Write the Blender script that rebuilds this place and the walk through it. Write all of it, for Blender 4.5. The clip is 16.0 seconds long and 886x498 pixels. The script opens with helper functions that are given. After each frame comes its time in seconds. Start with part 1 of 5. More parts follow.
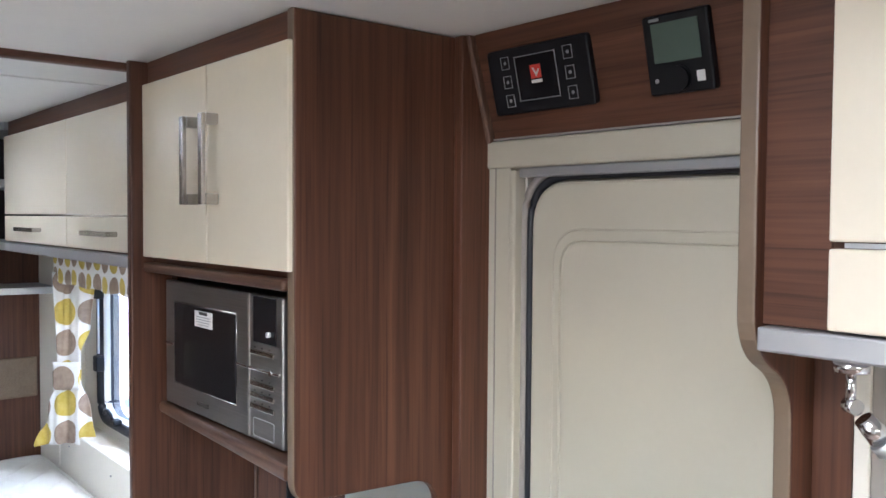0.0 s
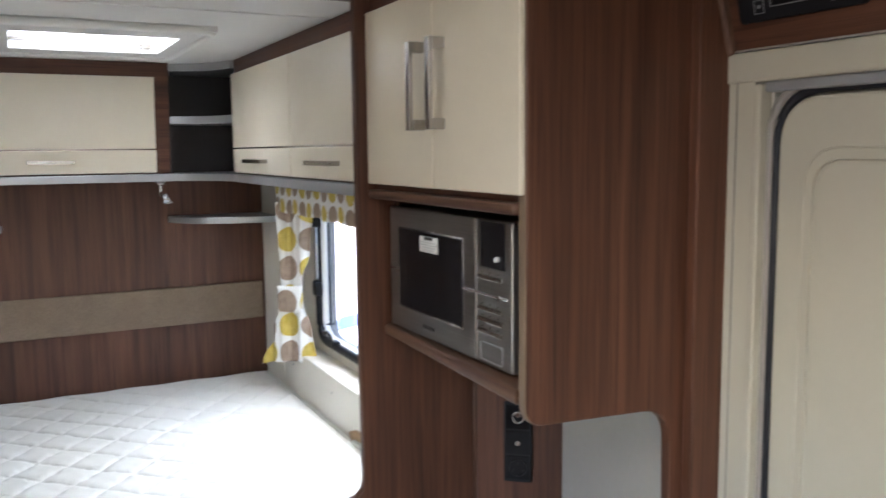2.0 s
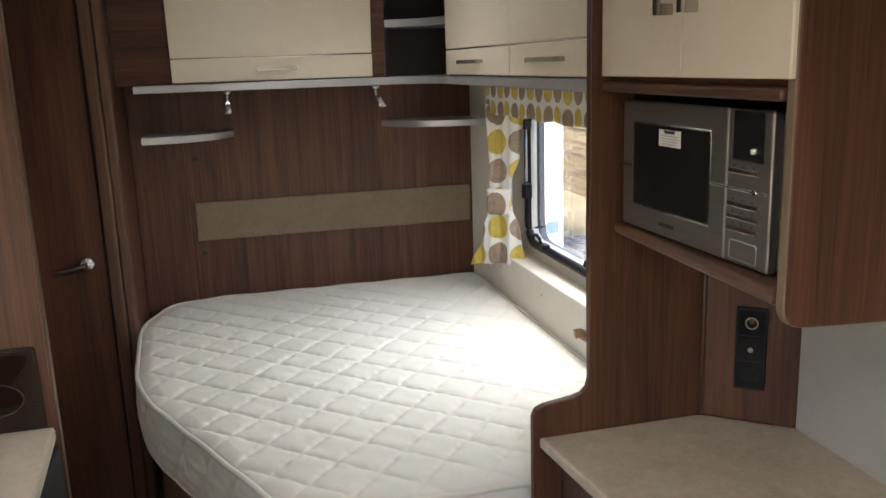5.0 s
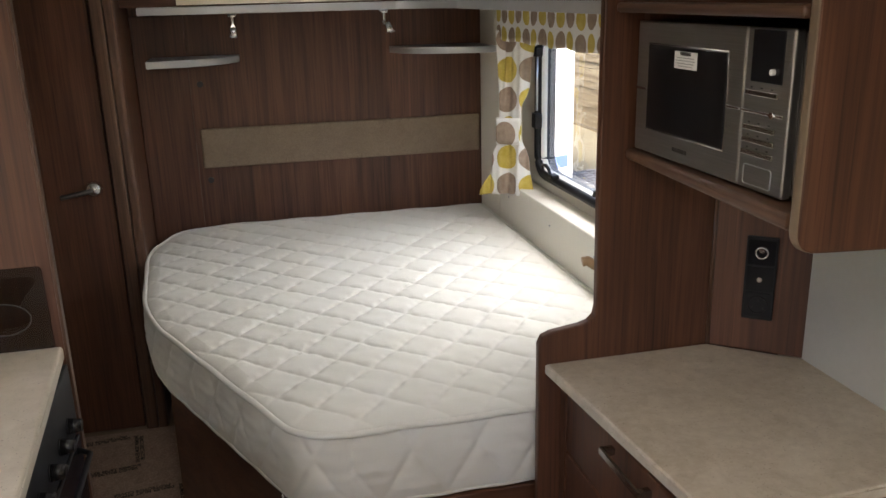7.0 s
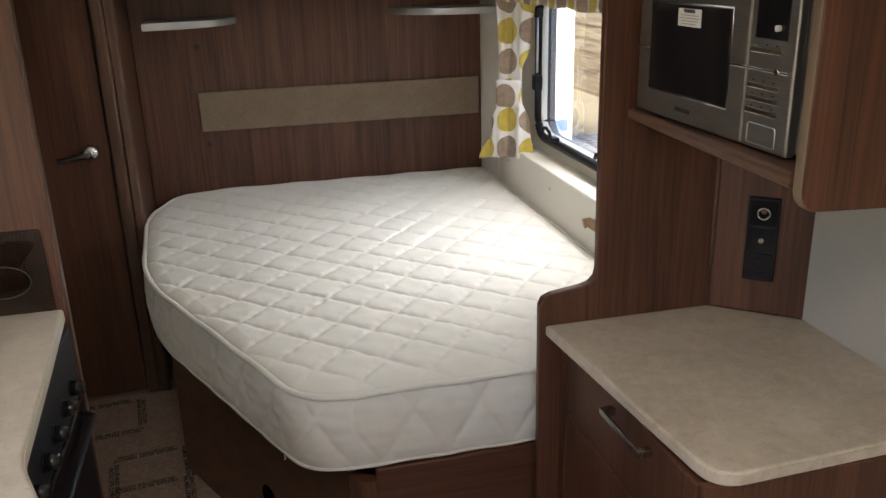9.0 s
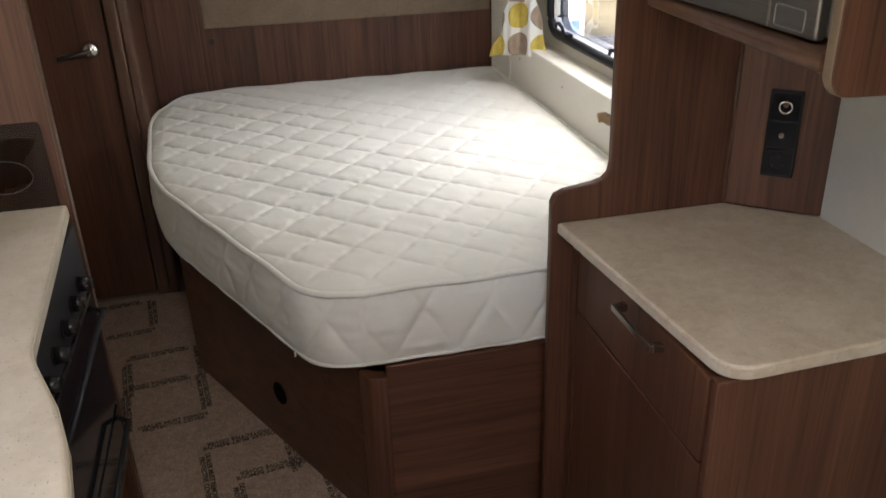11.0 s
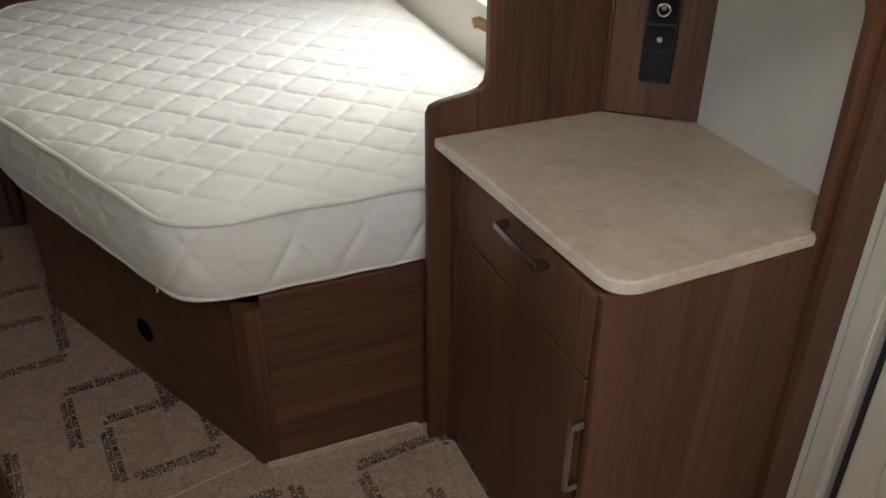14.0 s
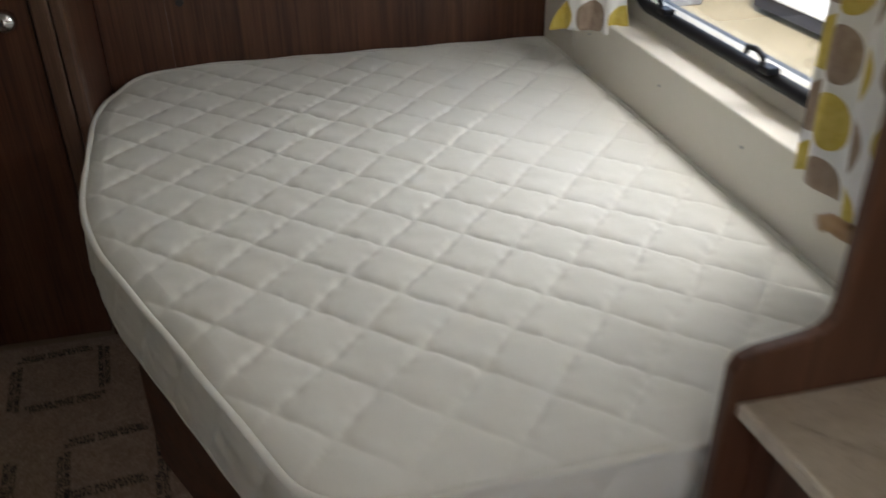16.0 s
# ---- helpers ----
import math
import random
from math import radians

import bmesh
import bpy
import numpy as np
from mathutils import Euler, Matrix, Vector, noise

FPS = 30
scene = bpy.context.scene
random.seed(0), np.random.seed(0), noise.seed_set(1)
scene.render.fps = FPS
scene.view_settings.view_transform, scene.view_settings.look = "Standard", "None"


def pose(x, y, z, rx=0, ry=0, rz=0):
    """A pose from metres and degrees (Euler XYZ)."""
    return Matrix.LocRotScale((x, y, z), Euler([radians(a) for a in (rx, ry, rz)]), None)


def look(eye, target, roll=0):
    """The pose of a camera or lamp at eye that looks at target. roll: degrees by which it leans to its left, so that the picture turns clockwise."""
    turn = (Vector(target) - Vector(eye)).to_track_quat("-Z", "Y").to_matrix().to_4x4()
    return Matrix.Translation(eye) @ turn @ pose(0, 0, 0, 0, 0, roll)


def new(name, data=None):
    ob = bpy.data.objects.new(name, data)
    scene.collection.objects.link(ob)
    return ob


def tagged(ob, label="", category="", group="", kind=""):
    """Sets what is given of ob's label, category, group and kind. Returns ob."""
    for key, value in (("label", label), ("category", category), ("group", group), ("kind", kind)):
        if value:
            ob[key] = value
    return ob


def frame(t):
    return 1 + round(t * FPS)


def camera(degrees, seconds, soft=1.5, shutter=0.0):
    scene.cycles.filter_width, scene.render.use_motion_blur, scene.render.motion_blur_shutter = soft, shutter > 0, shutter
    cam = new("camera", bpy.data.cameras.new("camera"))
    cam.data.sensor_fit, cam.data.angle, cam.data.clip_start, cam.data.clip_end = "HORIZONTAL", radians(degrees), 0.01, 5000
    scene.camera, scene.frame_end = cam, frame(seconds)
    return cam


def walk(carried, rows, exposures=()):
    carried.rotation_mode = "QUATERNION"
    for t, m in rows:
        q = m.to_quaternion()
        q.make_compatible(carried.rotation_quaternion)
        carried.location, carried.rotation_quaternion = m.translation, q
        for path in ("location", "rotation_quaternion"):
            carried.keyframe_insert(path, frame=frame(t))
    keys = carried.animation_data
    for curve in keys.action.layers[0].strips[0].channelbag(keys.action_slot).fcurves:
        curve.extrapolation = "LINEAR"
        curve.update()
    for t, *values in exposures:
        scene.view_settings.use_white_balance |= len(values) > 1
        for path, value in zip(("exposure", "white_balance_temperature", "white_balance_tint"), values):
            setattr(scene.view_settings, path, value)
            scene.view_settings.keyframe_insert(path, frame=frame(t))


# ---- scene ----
cam = camera(55.8, 16.0, shutter=0.5)
L_BED, L_ROOF, L_FRONT, L_KITCHEN, L_LOUNGE = 0.62, 0.27, 0.22, 0.12, 1.22
EXPOSURES = [(0, 4.15, 5600, 15), (1.4, 4.05, 5650, 14), (2.3, 3.62, 6250, 14), (3.5, 3.45, 6700, 14), (7, 3.18, 7000, 15), (9, 3.2, 7000, 15), (11.5, 3.28, 6980, 15), (14.5, 3.3, 6880, 13), (15.3, 2.97, 6800, 13), (16, 2.6, 6900, 13)]
PATH = [
    (0, (0.054, -0.824, 1.633), (1.337, 0.708, 1.558), 0.4),
    (0.5, (0.055, -0.814, 1.629), (1.309, 0.741, 1.524), 0.2),
    (1, (0.045, -0.8, 1.626), (1.218, 0.812, 1.469), 0.1),
    (1.5, (0.032, -0.781, 1.621), (1.099, 0.901, 1.438), 0.1),
    (2, (0.018, -0.762, 1.618), (0.923, 1.006, 1.383), -0.6),
    (2.5, (0.001, -0.76, 1.614), (0.781, 1.063, 1.354), -1.6),
    (3, (-0.025, -0.757, 1.613), (0.642, 1.107, 1.33), -1.7),
    (3.5, (-0.046, -0.755, 1.614), (0.532, 1.139, 1.333), -2.2),
    (4, (-0.056, -0.74, 1.606), (0.474, 1.163, 1.293), -2.1),
    (4.5, (-0.061, -0.726, 1.597), (0.439, 1.174, 1.221), -2.0),
    (7, (-0.058, -0.704, 1.564), (0.389, 1.156, 0.98), -1.4),
    (7.5, (-0.057, -0.706, 1.562), (0.392, 1.146, 0.954), -1.4),
    (8, (-0.059, -0.703, 1.559), (0.387, 1.141, 0.926), -1.5),
    (10.3, (-0.065, -0.694, 1.537), (0.366, 1.104, 0.775), -1.5),
    (10.5, (-0.067, -0.691, 1.532), (0.354, 1.096, 0.738), -1.7),
    (11, (-0.061, -0.676, 1.517), (0.338, 1.085, 0.655), -1.8),
    (11.5, (-0.064, -0.662, 1.51), (0.329, 1.066, 0.582), -2.0),
    (12, (-0.066, -0.651, 1.503), (0.321, 1.051, 0.528), -1.9),
    (12.5, (-0.067, -0.637, 1.492), (0.34, 1.033, 0.468), -1.1),
    (13, (-0.06, -0.624, 1.481), (0.423, 0.999, 0.418), 0.0),
    (13.5, (-0.041, -0.605, 1.473), (0.538, 0.972, 0.388), 0.6),
    (14, (-0.034, -0.586, 1.482), (0.613, 0.991, 0.436), 0.3),
    (14.5, (-0.002, -0.505, 1.478), (0.623, 1.087, 0.442), 0.4),
    (15, (0.086, -0.332, 1.471), (0.617, 1.3465, 0.5235), 0.5),
    (15.5, (0.105, -0.116, 1.466), (0.522, 1.578, 0.488), 0.8),
    (16, (0.008, 0.15, 1.489), (0.39, 1.828, 0.466), -0.8),
]
walk(cam, [(t, look(eye, target, roll)) for t, eye, target, roll in PATH], EXPOSURES)

ZC, ZN = 1.945, 1.936  # ceiling heights over the bed and over the kitchen
# ---- world and large lights ----
world = bpy.data.worlds.new("sky")
scene.world = world
world.use_nodes = True
wn = world.node_tree
sky = wn.nodes.new("ShaderNodeTexSky")
sky.sky_type, sky.sun_disc = "NISHITA", False
sky.sun_elevation, sky.sun_rotation = radians(51.3), radians(213.7)
wn.links.new(sky.outputs[0], wn.nodes["Background"].inputs[0])
wn.nodes["Background"].inputs[1].default_value = 0.15
sun = new("sun", bpy.data.lights.new("sun", "SUN"))
sun.data.energy, sun.data.angle, sun.data.color = 2.2, radians(14), (1.0, 0.96, 0.9)
sun.matrix_world = look((-4, -6, 9), (0, 0, 0))


def window_light(name, place, aim, wide, high, watts, spread=180, colour=(1.0, 0.975, 0.94)):
    lamp = new(name, bpy.data.lights.new(name, "AREA"))
    lamp.data.shape, lamp.data.size, lamp.data.size_y = "RECTANGLE", wide, high
    lamp.data.energy, lamp.data.color = watts, colour
    lamp.data.spread = radians(spread)
    lamp.matrix_world = look(place, aim)
    return lamp


window_light("bed_window_daylight", (1.078, 1.74, 1.402), (0.578, 1.60, 0.702), 0.70, 0.07, L_BED, 135, (0.95, 0.975, 1.0))
window_light("rooflight_daylight", (0.24, 1.875, 2.045), (0.24, 1.875, 0), 0.40, 0.36, L_ROOF)
window_light("lounge_rooflight_daylight", (0.0, -0.60, ZC + 0.03), (0.0, -0.60, 0), 0.56, 0.46, L_LOUNGE)
# Front and kitchen fill lamps, in wall openings added out of view.
window_light("unseen_front_fill", (0.0, -2.72, 1.37), (0.0, 1.5, 1.0), 0.95, 0.34, L_FRONT, 180, (1.0, 0.955, 0.89))
window_light("unseen_kitchen_fill", (-1.14, -0.35, 1.35), (0.6, -0.2, 1.1), 0.8, 0.45, L_KITCHEN)


# ---- material helpers ----
def base_material(name, rough=0.5, metal=0.0):
    m = bpy.data.materials.new(name)
    m.use_nodes = True
    b = m.node_tree.nodes["Principled BSDF"]
    b.inputs["Roughness"].default_value, b.inputs["Metallic"].default_value = rough, metal
    return m, m.node_tree, b


def node(nt, kind, **values):
    n = nt.nodes.new(kind)
    for k, v in values.items():
        n.inputs[k].default_value = v
    return n


def coords(nt, scale=(1, 1, 1), turn=(0, 0, 0)):
    tc = nt.nodes.new("ShaderNodeTexCoord")
    mp = node(nt, "ShaderNodeMapping", Scale=scale, Rotation=turn)
    nt.links.new(tc.outputs["Object"], mp.inputs["Vector"])
    return mp.outputs[0]


def ramp(nt, fac, stops):
    r = nt.nodes.new("ShaderNodeValToRGB")
    while len(r.color_ramp.elements) < len(stops):
        r.color_ramp.elements.new(0.5)
    for e, (p, c) in zip(r.color_ramp.elements, stops):
        e.position, e.color = p, (*c, 1)
    nt.links.new(fac, r.inputs[0])
    return r.outputs[0]


def noise_tex(nt, vec, scale, detail=4.0, rough=0.55, distort=0.0):
    n = node(nt, "ShaderNodeTexNoise", Scale=scale, Detail=detail, Roughness=rough, Distortion=distort)
    nt.links.new(vec, n.inputs["Vector"])
    return n.outputs["Fac"]


def mix(nt, fac, a, b, mode="MIX"):
    m = nt.nodes.new("ShaderNodeMix")
    m.data_type, m.blend_type = "RGBA", mode
    if isinstance(fac, (int, float)):
        m.inputs[0].default_value = fac
    else:
        nt.links.new(fac, m.inputs[0])
    for i, c in ((6, a), (7, b)):
        if isinstance(c, tuple):
            m.inputs[i].default_value = (*c, 1)
        else:
            nt.links.new(c, m.inputs[i])
    return m.outputs[2]


def bump(nt, b, height, strength=0.2, dist=0.002):
    n = node(nt, "ShaderNodeBump", Strength=strength, Distance=dist)
    nt.links.new(height, n.inputs["Height"])
    nt.links.new(n.outputs[0], b.inputs["Normal"])


def set_rough(nt, b, fac, lo, hi):
    r = node(nt, "ShaderNodeMapRange", **{"To Min": lo, "To Max": hi})
    nt.links.new(fac, r.inputs[0])
    nt.links.new(r.outputs[0], b.inputs["Roughness"])


def wood(name, axis, dark, mid, light, rough=0.42):
    """Printed walnut foil: long streaks along the given axis, fine pores, slow patches."""
    m, nt, b = base_material(name, rough)
    k = "xyz".index(axis)
    broad = [11.0, 11.0, 11.0]
    fine = [120.0, 120.0, 120.0]
    broad[k], fine[k] = 0.55, 2.6
    v1, v2, v3 = coords(nt, broad), coords(nt, fine), coords(nt)
    streak = noise_tex(nt, v1, 1.0, 5.0, 0.6, 0.9)
    pores = noise_tex(nt, v2, 1.0, 3.0, 0.6)
    lines = [46.0, 46.0, 46.0]
    lines[k] = 0.9
    vein = noise_tex(nt, coords(nt, lines), 1.0, 4.0, 0.65, 0.5)
    patch = noise_tex(nt, v3, 2.2, 2.0, 0.5)
    c = ramp(nt, streak, [(0.30, dark), (0.5, mid), (0.70, light)])
    c = mix(nt, 0.45, c, ramp(nt, vein, [(0.34, (0.50, 0.46, 0.43)), (0.50, (1, 1, 1))]), "MULTIPLY")
    thin = [210.0, 210.0, 210.0]
    thin[k] = 3.4
    dash = noise_tex(nt, coords(nt, thin), 1.0, 2.0, 0.5)
    c = mix(nt, 0.75, c, ramp(nt, dash, [(0.58, (1, 1, 1)), (0.68, (0.55, 0.50, 0.47))]), "MULTIPLY")
    c = mix(nt, 0.62, c, ramp(nt, pores, [(0.32, (0.45, 0.42, 0.40)), (0.6, (1, 1, 1))]), "MULTIPLY")
    c = mix(nt, 0.35, c, ramp(nt, patch, [(0.3, (0.72, 0.72, 0.74)), (0.7, (1.0, 1.0, 1.0))]), "MULTIPLY")
    nt.links.new(c, b.inputs["Base Color"])
    set_rough(nt, b, pores, rough - 0.08, rough + 0.12)
    b.inputs["Specular IOR Level"].default_value = 0.38
    bump(nt, b, pores, 0.12, 0.0006)
    return m


def plain(name, colour, rough=0.5, metal=0.0, vary=0.08, scale=6.0, fine=90.0, relief=0.05):
    m, nt, b = base_material(name, rough, metal)
    v = coords(nt)
    slow, grain = noise_tex(nt, v, scale, 3.0), noise_tex(nt, v, fine, 3.0)
    lo = tuple(x * (1 - vary) for x in colour)
    hi = tuple(min(1.0, x * (1 + vary)) for x in colour)
    c = mix(nt, 0.3, ramp(nt, slow, [(0.3, lo), (0.7, hi)]), ramp(nt, grain, [(0.3, lo), (0.7, hi)]))
    nt.links.new(c, b.inputs["Base Color"])
    set_rough(nt, b, slow, max(0.03, rough - 0.06), min(1.0, rough + 0.06))
    if relief:
        bump(nt, b, grain, relief, 0.0008)
    return m


W_DARK, W_MID, W_LIGHT = (0.074, 0.0290, 0.0150), (0.116, 0.0465, 0.0245), (0.168, 0.0720, 0.0400)
walnut = wood("walnut_foil_upright", "z", W_DARK, W_MID, W_LIGHT)
walnut_x = wood("walnut_foil_lengthwise_x", "x", W_DARK, W_MID, W_LIGHT)
walnut_y = wood("walnut_foil_lengthwise_y", "y", W_DARK, W_MID, W_LIGHT)
edging = wood("walnut_edging", "z", (0.085, 0.042, 0.025), (0.138, 0.073, 0.045), (0.19, 0.108, 0.070), 0.38)
edging_y = wood("walnut_edging_lengthwise", "y", (0.085, 0.042, 0.025), (0.138, 0.073, 0.045), (0.19, 0.108, 0.070), 0.38)
cream = plain("cream_door_foil", (0.72, 0.65, 0.51), 0.32, vary=0.03, relief=0.03)
cream_wall = plain("cream_wall_board", (0.70, 0.66, 0.57), 0.55, vary=0.04, relief=0.06)
door_cream = plain("cream_moulded_plastic", (0.485, 0.45, 0.352), 0.42, vary=0.03, relief=0.12)
# Cream wall colour darkened for the shade under the tall cabinet.
shaded_cream = plain("shaded_cream_wall_panel", (0.43, 0.405, 0.35), 0.5, vary=0.05, relief=0.06)
white_ceiling = plain("white_ceiling_board", (0.74, 0.74, 0.72), 0.6, vary=0.03, relief=0.06)
chrome = plain("polished_chrome", (0.72, 0.72, 0.72), 0.16, 1.0, vary=0.03, relief=0)
satin = plain("satin_aluminium", (0.44, 0.45, 0.46), 0.36, 0.6, vary=0.04, relief=0.03)
nickel = plain("brushed_nickel", (0.42, 0.40, 0.37), 0.24, 1.0, vary=0.06)
# Lever metal, coloured dark to hold the reflection of dark surroundings.
dark_reflection = plain("metal_with_dark_reflection", (0.09, 0.085, 0.08), 0.35, 0.8, vary=0.08)
edge_tape = plain("olive_edge_tape", (0.165, 0.118, 0.078), 0.45, vary=0.12)
grey_jamb = plain("grey_jamb", (0.30, 0.27, 0.24), 0.5)
black_plastic = plain("black_plastic", (0.010, 0.010, 0.012), 0.45, vary=0.1)
black_plastic.node_tree.nodes["Principled BSDF"].inputs["Specular IOR Level"].default_value = 0.22
knob_black = plain("glossy_black_knob", (0.012, 0.012, 0.013), 0.22, vary=0.1, relief=0)
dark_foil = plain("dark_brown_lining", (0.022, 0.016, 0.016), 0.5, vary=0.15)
rubber = plain("black_rubber_seal", (0.012, 0.013, 0.018), 0.55, vary=0.1)
# Near-black without sheen: the shade inside the finger hole, as colour.
hole_shade = plain("painted_hole_shade", (0.004, 0.004, 0.004), 0.95, vary=0.1, relief=0)
hole_shade.node_tree.nodes["Principled BSDF"].inputs["Specular IOR Level"].default_value = 0.05
gloss_black = plain("black_glass", (0.012, 0.012, 0.014), 0.07, vary=0.05, relief=0)
gloss_black.node_tree.nodes["Principled BSDF"].inputs["Specular IOR Level"].default_value = 0.28
white_print = plain("white_print", (0.75, 0.75, 0.73), 0.5, vary=0.02, relief=0)
grey_print = plain("grey_print", (0.30, 0.30, 0.30), 0.5, vary=0.02, relief=0)
oval_dark = plain("faint_dark_oval", (0.05, 0.042, 0.036), 0.3, vary=0.02, relief=0)
red_print = plain("red_screen_print", (0.65, 0.06, 0.04), 0.4, vary=0.02, relief=0)
lcd = plain("grey_green_lcd", (0.095, 0.135, 0.112), 0.2, vary=0.04, relief=0)
tan_plastic = plain("tan_plastic", (0.36, 0.22, 0.11), 0.45, vary=0.1)


def steel_material():
    m, nt, b = base_material("brushed_steel", 0.34, 0.9)
    v = coords(nt, (900.0, 8.0, 900.0))
    g = noise_tex(nt, v, 1.0, 3.0)
    nt.links.new(ramp(nt, g, [(0.3, (0.26, 0.248, 0.236)), (0.7, (0.33, 0.316, 0.30))]), b.inputs["Base Color"])
    set_rough(nt, b, g, 0.28, 0.42)
    bump(nt, b, g, 0.03, 0.0003)
    return m


def stone_material(name, lo, mid, hi):
    m, nt, b = base_material(name, 0.42)
    v = coords(nt)
    cloud, mottle, speck = noise_tex(nt, v, 9.0, 5.0, 0.65, 0.6), noise_tex(nt, v, 55.0, 4.0, 0.6), noise_tex(nt, v, 260.0, 2.0)
    c = ramp(nt, cloud, [(0.3, lo), (0.52, mid), (0.75, hi)])
    c = mix(nt, 0.4, c, ramp(nt, mottle, [(0.3, lo), (0.7, hi)]))
    c = mix(nt, ramp(nt, speck, [(0.67, (0, 0, 0)), (0.72, (0.7, 0.7, 0.7))]), c, tuple(x * 0.35 for x in lo))
    nt.links.new(c, b.inputs["Base Color"])
    set_rough(nt, b, mottle, 0.34, 0.55)
    bump(nt, b, mottle, 0.06, 0.0006)
    return m


def ticking_material():
    m, nt, b = base_material("white_mattress_ticking", 0.85)
    v = coords(nt)
    weave, slow = noise_tex(nt, v, 700.0, 2.0), noise_tex(nt, v, 5.0, 3.0)
    c = mix(nt, 0.5, ramp(nt, slow, [(0.3, (0.655, 0.645, 0.575)), (0.7, (0.735, 0.725, 0.655))]),
            ramp(nt, weave, [(0.3, (0.635, 0.625, 0.555)), (0.7, (0.755, 0.742, 0.675))]))
    nt.links.new(c, b.inputs["Base Color"])
    b.inputs["Sheen Weight"].default_value = 0.15
    bump(nt, b, weave, 0.15, 0.0008)
    return m


def pad_material():
    m, nt, b = base_material("oatmeal_weave", 0.9)
    v = coords(nt, (700.0, 60.0, 330.0))
    g, slow = noise_tex(nt, v, 1.0, 2.0), noise_tex(nt, coords(nt), 14.0, 4.0)
    c = mix(nt, 0.45, ramp(nt, g, [(0.34, (0.12, 0.084, 0.056)), (0.66, (0.33, 0.25, 0.178))]), ramp(nt, slow, [(0.3, (0.15, 0.105, 0.065)), (0.7, (0.21, 0.155, 0.105))]))
    nt.links.new(c, b.inputs["Base Color"])
    bump(nt, b, g, 0.3, 0.001)
    return m


def cover_material():
    """Clear protective film with printed text over a mottled beige carpet."""
    m, nt, b = base_material("film_covered_carpet", 0.35)
    v = coords(nt)
    tuft, slow, crease = noise_tex(nt, v, 170.0, 5.0, 0.75), noise_tex(nt, v, 7.0, 4.0), noise_tex(nt, v, 26.0, 4.0, 0.6, 1.5)
    c = ramp(nt, tuft, [(0.34, (0.29, 0.200, 0.148)), (0.5, (0.425, 0.315, 0.245)), (0.66, (0.58, 0.455, 0.365))])
    c = mix(nt, 0.35, c, ramp(nt, slow, [(0.3, (0.75, 0.75, 0.75)), (0.7, (1, 1, 1))]), "MULTIPLY")
    c = mix(nt, 0.55, c, ramp(nt, crease, [(0.36, (0.60, 0.58, 0.56)), (0.62, (1, 1, 1))]), "MULTIPLY")
    nt.links.new(c, b.inputs["Base Color"])
    set_rough(nt, b, crease, 0.28, 0.55)
    h = nt.nodes.new("ShaderNodeMath")
    h.operation = "ADD"
    nt.links.new(tuft, h.inputs[0])
    nt.links.new(crease, h.inputs[1])
    bump(nt, b, h.outputs[0], 0.25, 0.002)
    return m


def dots_material():
    """White cotton printed with rows of yellow and taupe discs, laid out along y and z."""
    m, nt, b = base_material("dotted_cotton", 0.85)
    tc = nt.nodes.new("ShaderNodeTexCoord")
    sep = nt.nodes.new("ShaderNodeSeparateXYZ")
    nt.links.new(tc.outputs["UV"], sep.inputs[0])

    def calc(op, a, c=None):
        n = nt.nodes.new("ShaderNodeMath")
        n.operation = op
        for i, s in ((0, a), (1, c)):
            if s is None:
                continue
            if isinstance(s, (int, float)):
                n.inputs[i].default_value = s
            else:
                nt.links.new(s, n.inputs[i])
        return n.outputs[0]

    iu, iv = calc("FLOOR", sep.outputs[0]), calc("FLOOR", sep.outputs[1])
    fu, fv = calc("SUBTRACT", calc("FRACT", sep.outputs[0]), 0.5), calc("SUBTRACT", calc("FRACT", sep.outputs[1]), 0.5)
    rad = calc("SQRT", calc("ADD", calc("MULTIPLY", fu, fu), calc("MULTIPLY", fv, fv)))
    inside = calc("LESS_THAN", rad, 0.43)
    parity = calc("GREATER_THAN", calc("FLOORED_MODULO", calc("ADD", iu, iv), 2.0), 0.5)
    v = coords(nt)
    fade = noise_tex(nt, v, 45.0, 3.0)
    yellow = ramp(nt, fade, [(0.3, (0.50, 0.37, 0.06)), (0.7, (0.60, 0.47, 0.12))])
    taupe = ramp(nt, fade, [(0.3, (0.27, 0.195, 0.14)), (0.7, (0.36, 0.27, 0.20))])
    disc = mix(nt, parity, yellow, taupe)
    c = mix(nt, inside, (0.78, 0.77, 0.74), disc)
    nt.links.new(c, b.inputs["Base Color"])
    b.inputs["Transmission Weight"].default_value = 0.0
    bump(nt, b, noise_tex(nt, v, 900.0, 2.0), 0.15, 0.0006)
    return m


def glass_material(name, tint, rough=0.0, alpha=1.0):
    m, nt, b = base_material(name, rough)
    b.inputs["Base Color"].default_value = (*tint, 1)
    b.inputs["Transmission Weight"].default_value = alpha
    b.inputs["IOR"].default_value = 1.45
    return m


def blind_material():
    m, nt, b = base_material("white_pleated_blind", 0.8)
    tr = nt.nodes.new("ShaderNodeBsdfTranslucent")
    tr.inputs[0].default_value = (0.92, 0.92, 0.90, 1)
    mx = nt.nodes.new("ShaderNodeMixShader")
    mx.inputs[0].default_value = 0.75
    b.inputs["Base Color"].default_value = (0.85, 0.85, 0.84, 1)
    nt.links.new(b.outputs[0], mx.inputs[1])
    nt.links.new(tr.outputs[0], mx.inputs[2])
    nt.links.new(mx.outputs[0], nt.nodes["Material Output"].inputs[0])
    return m


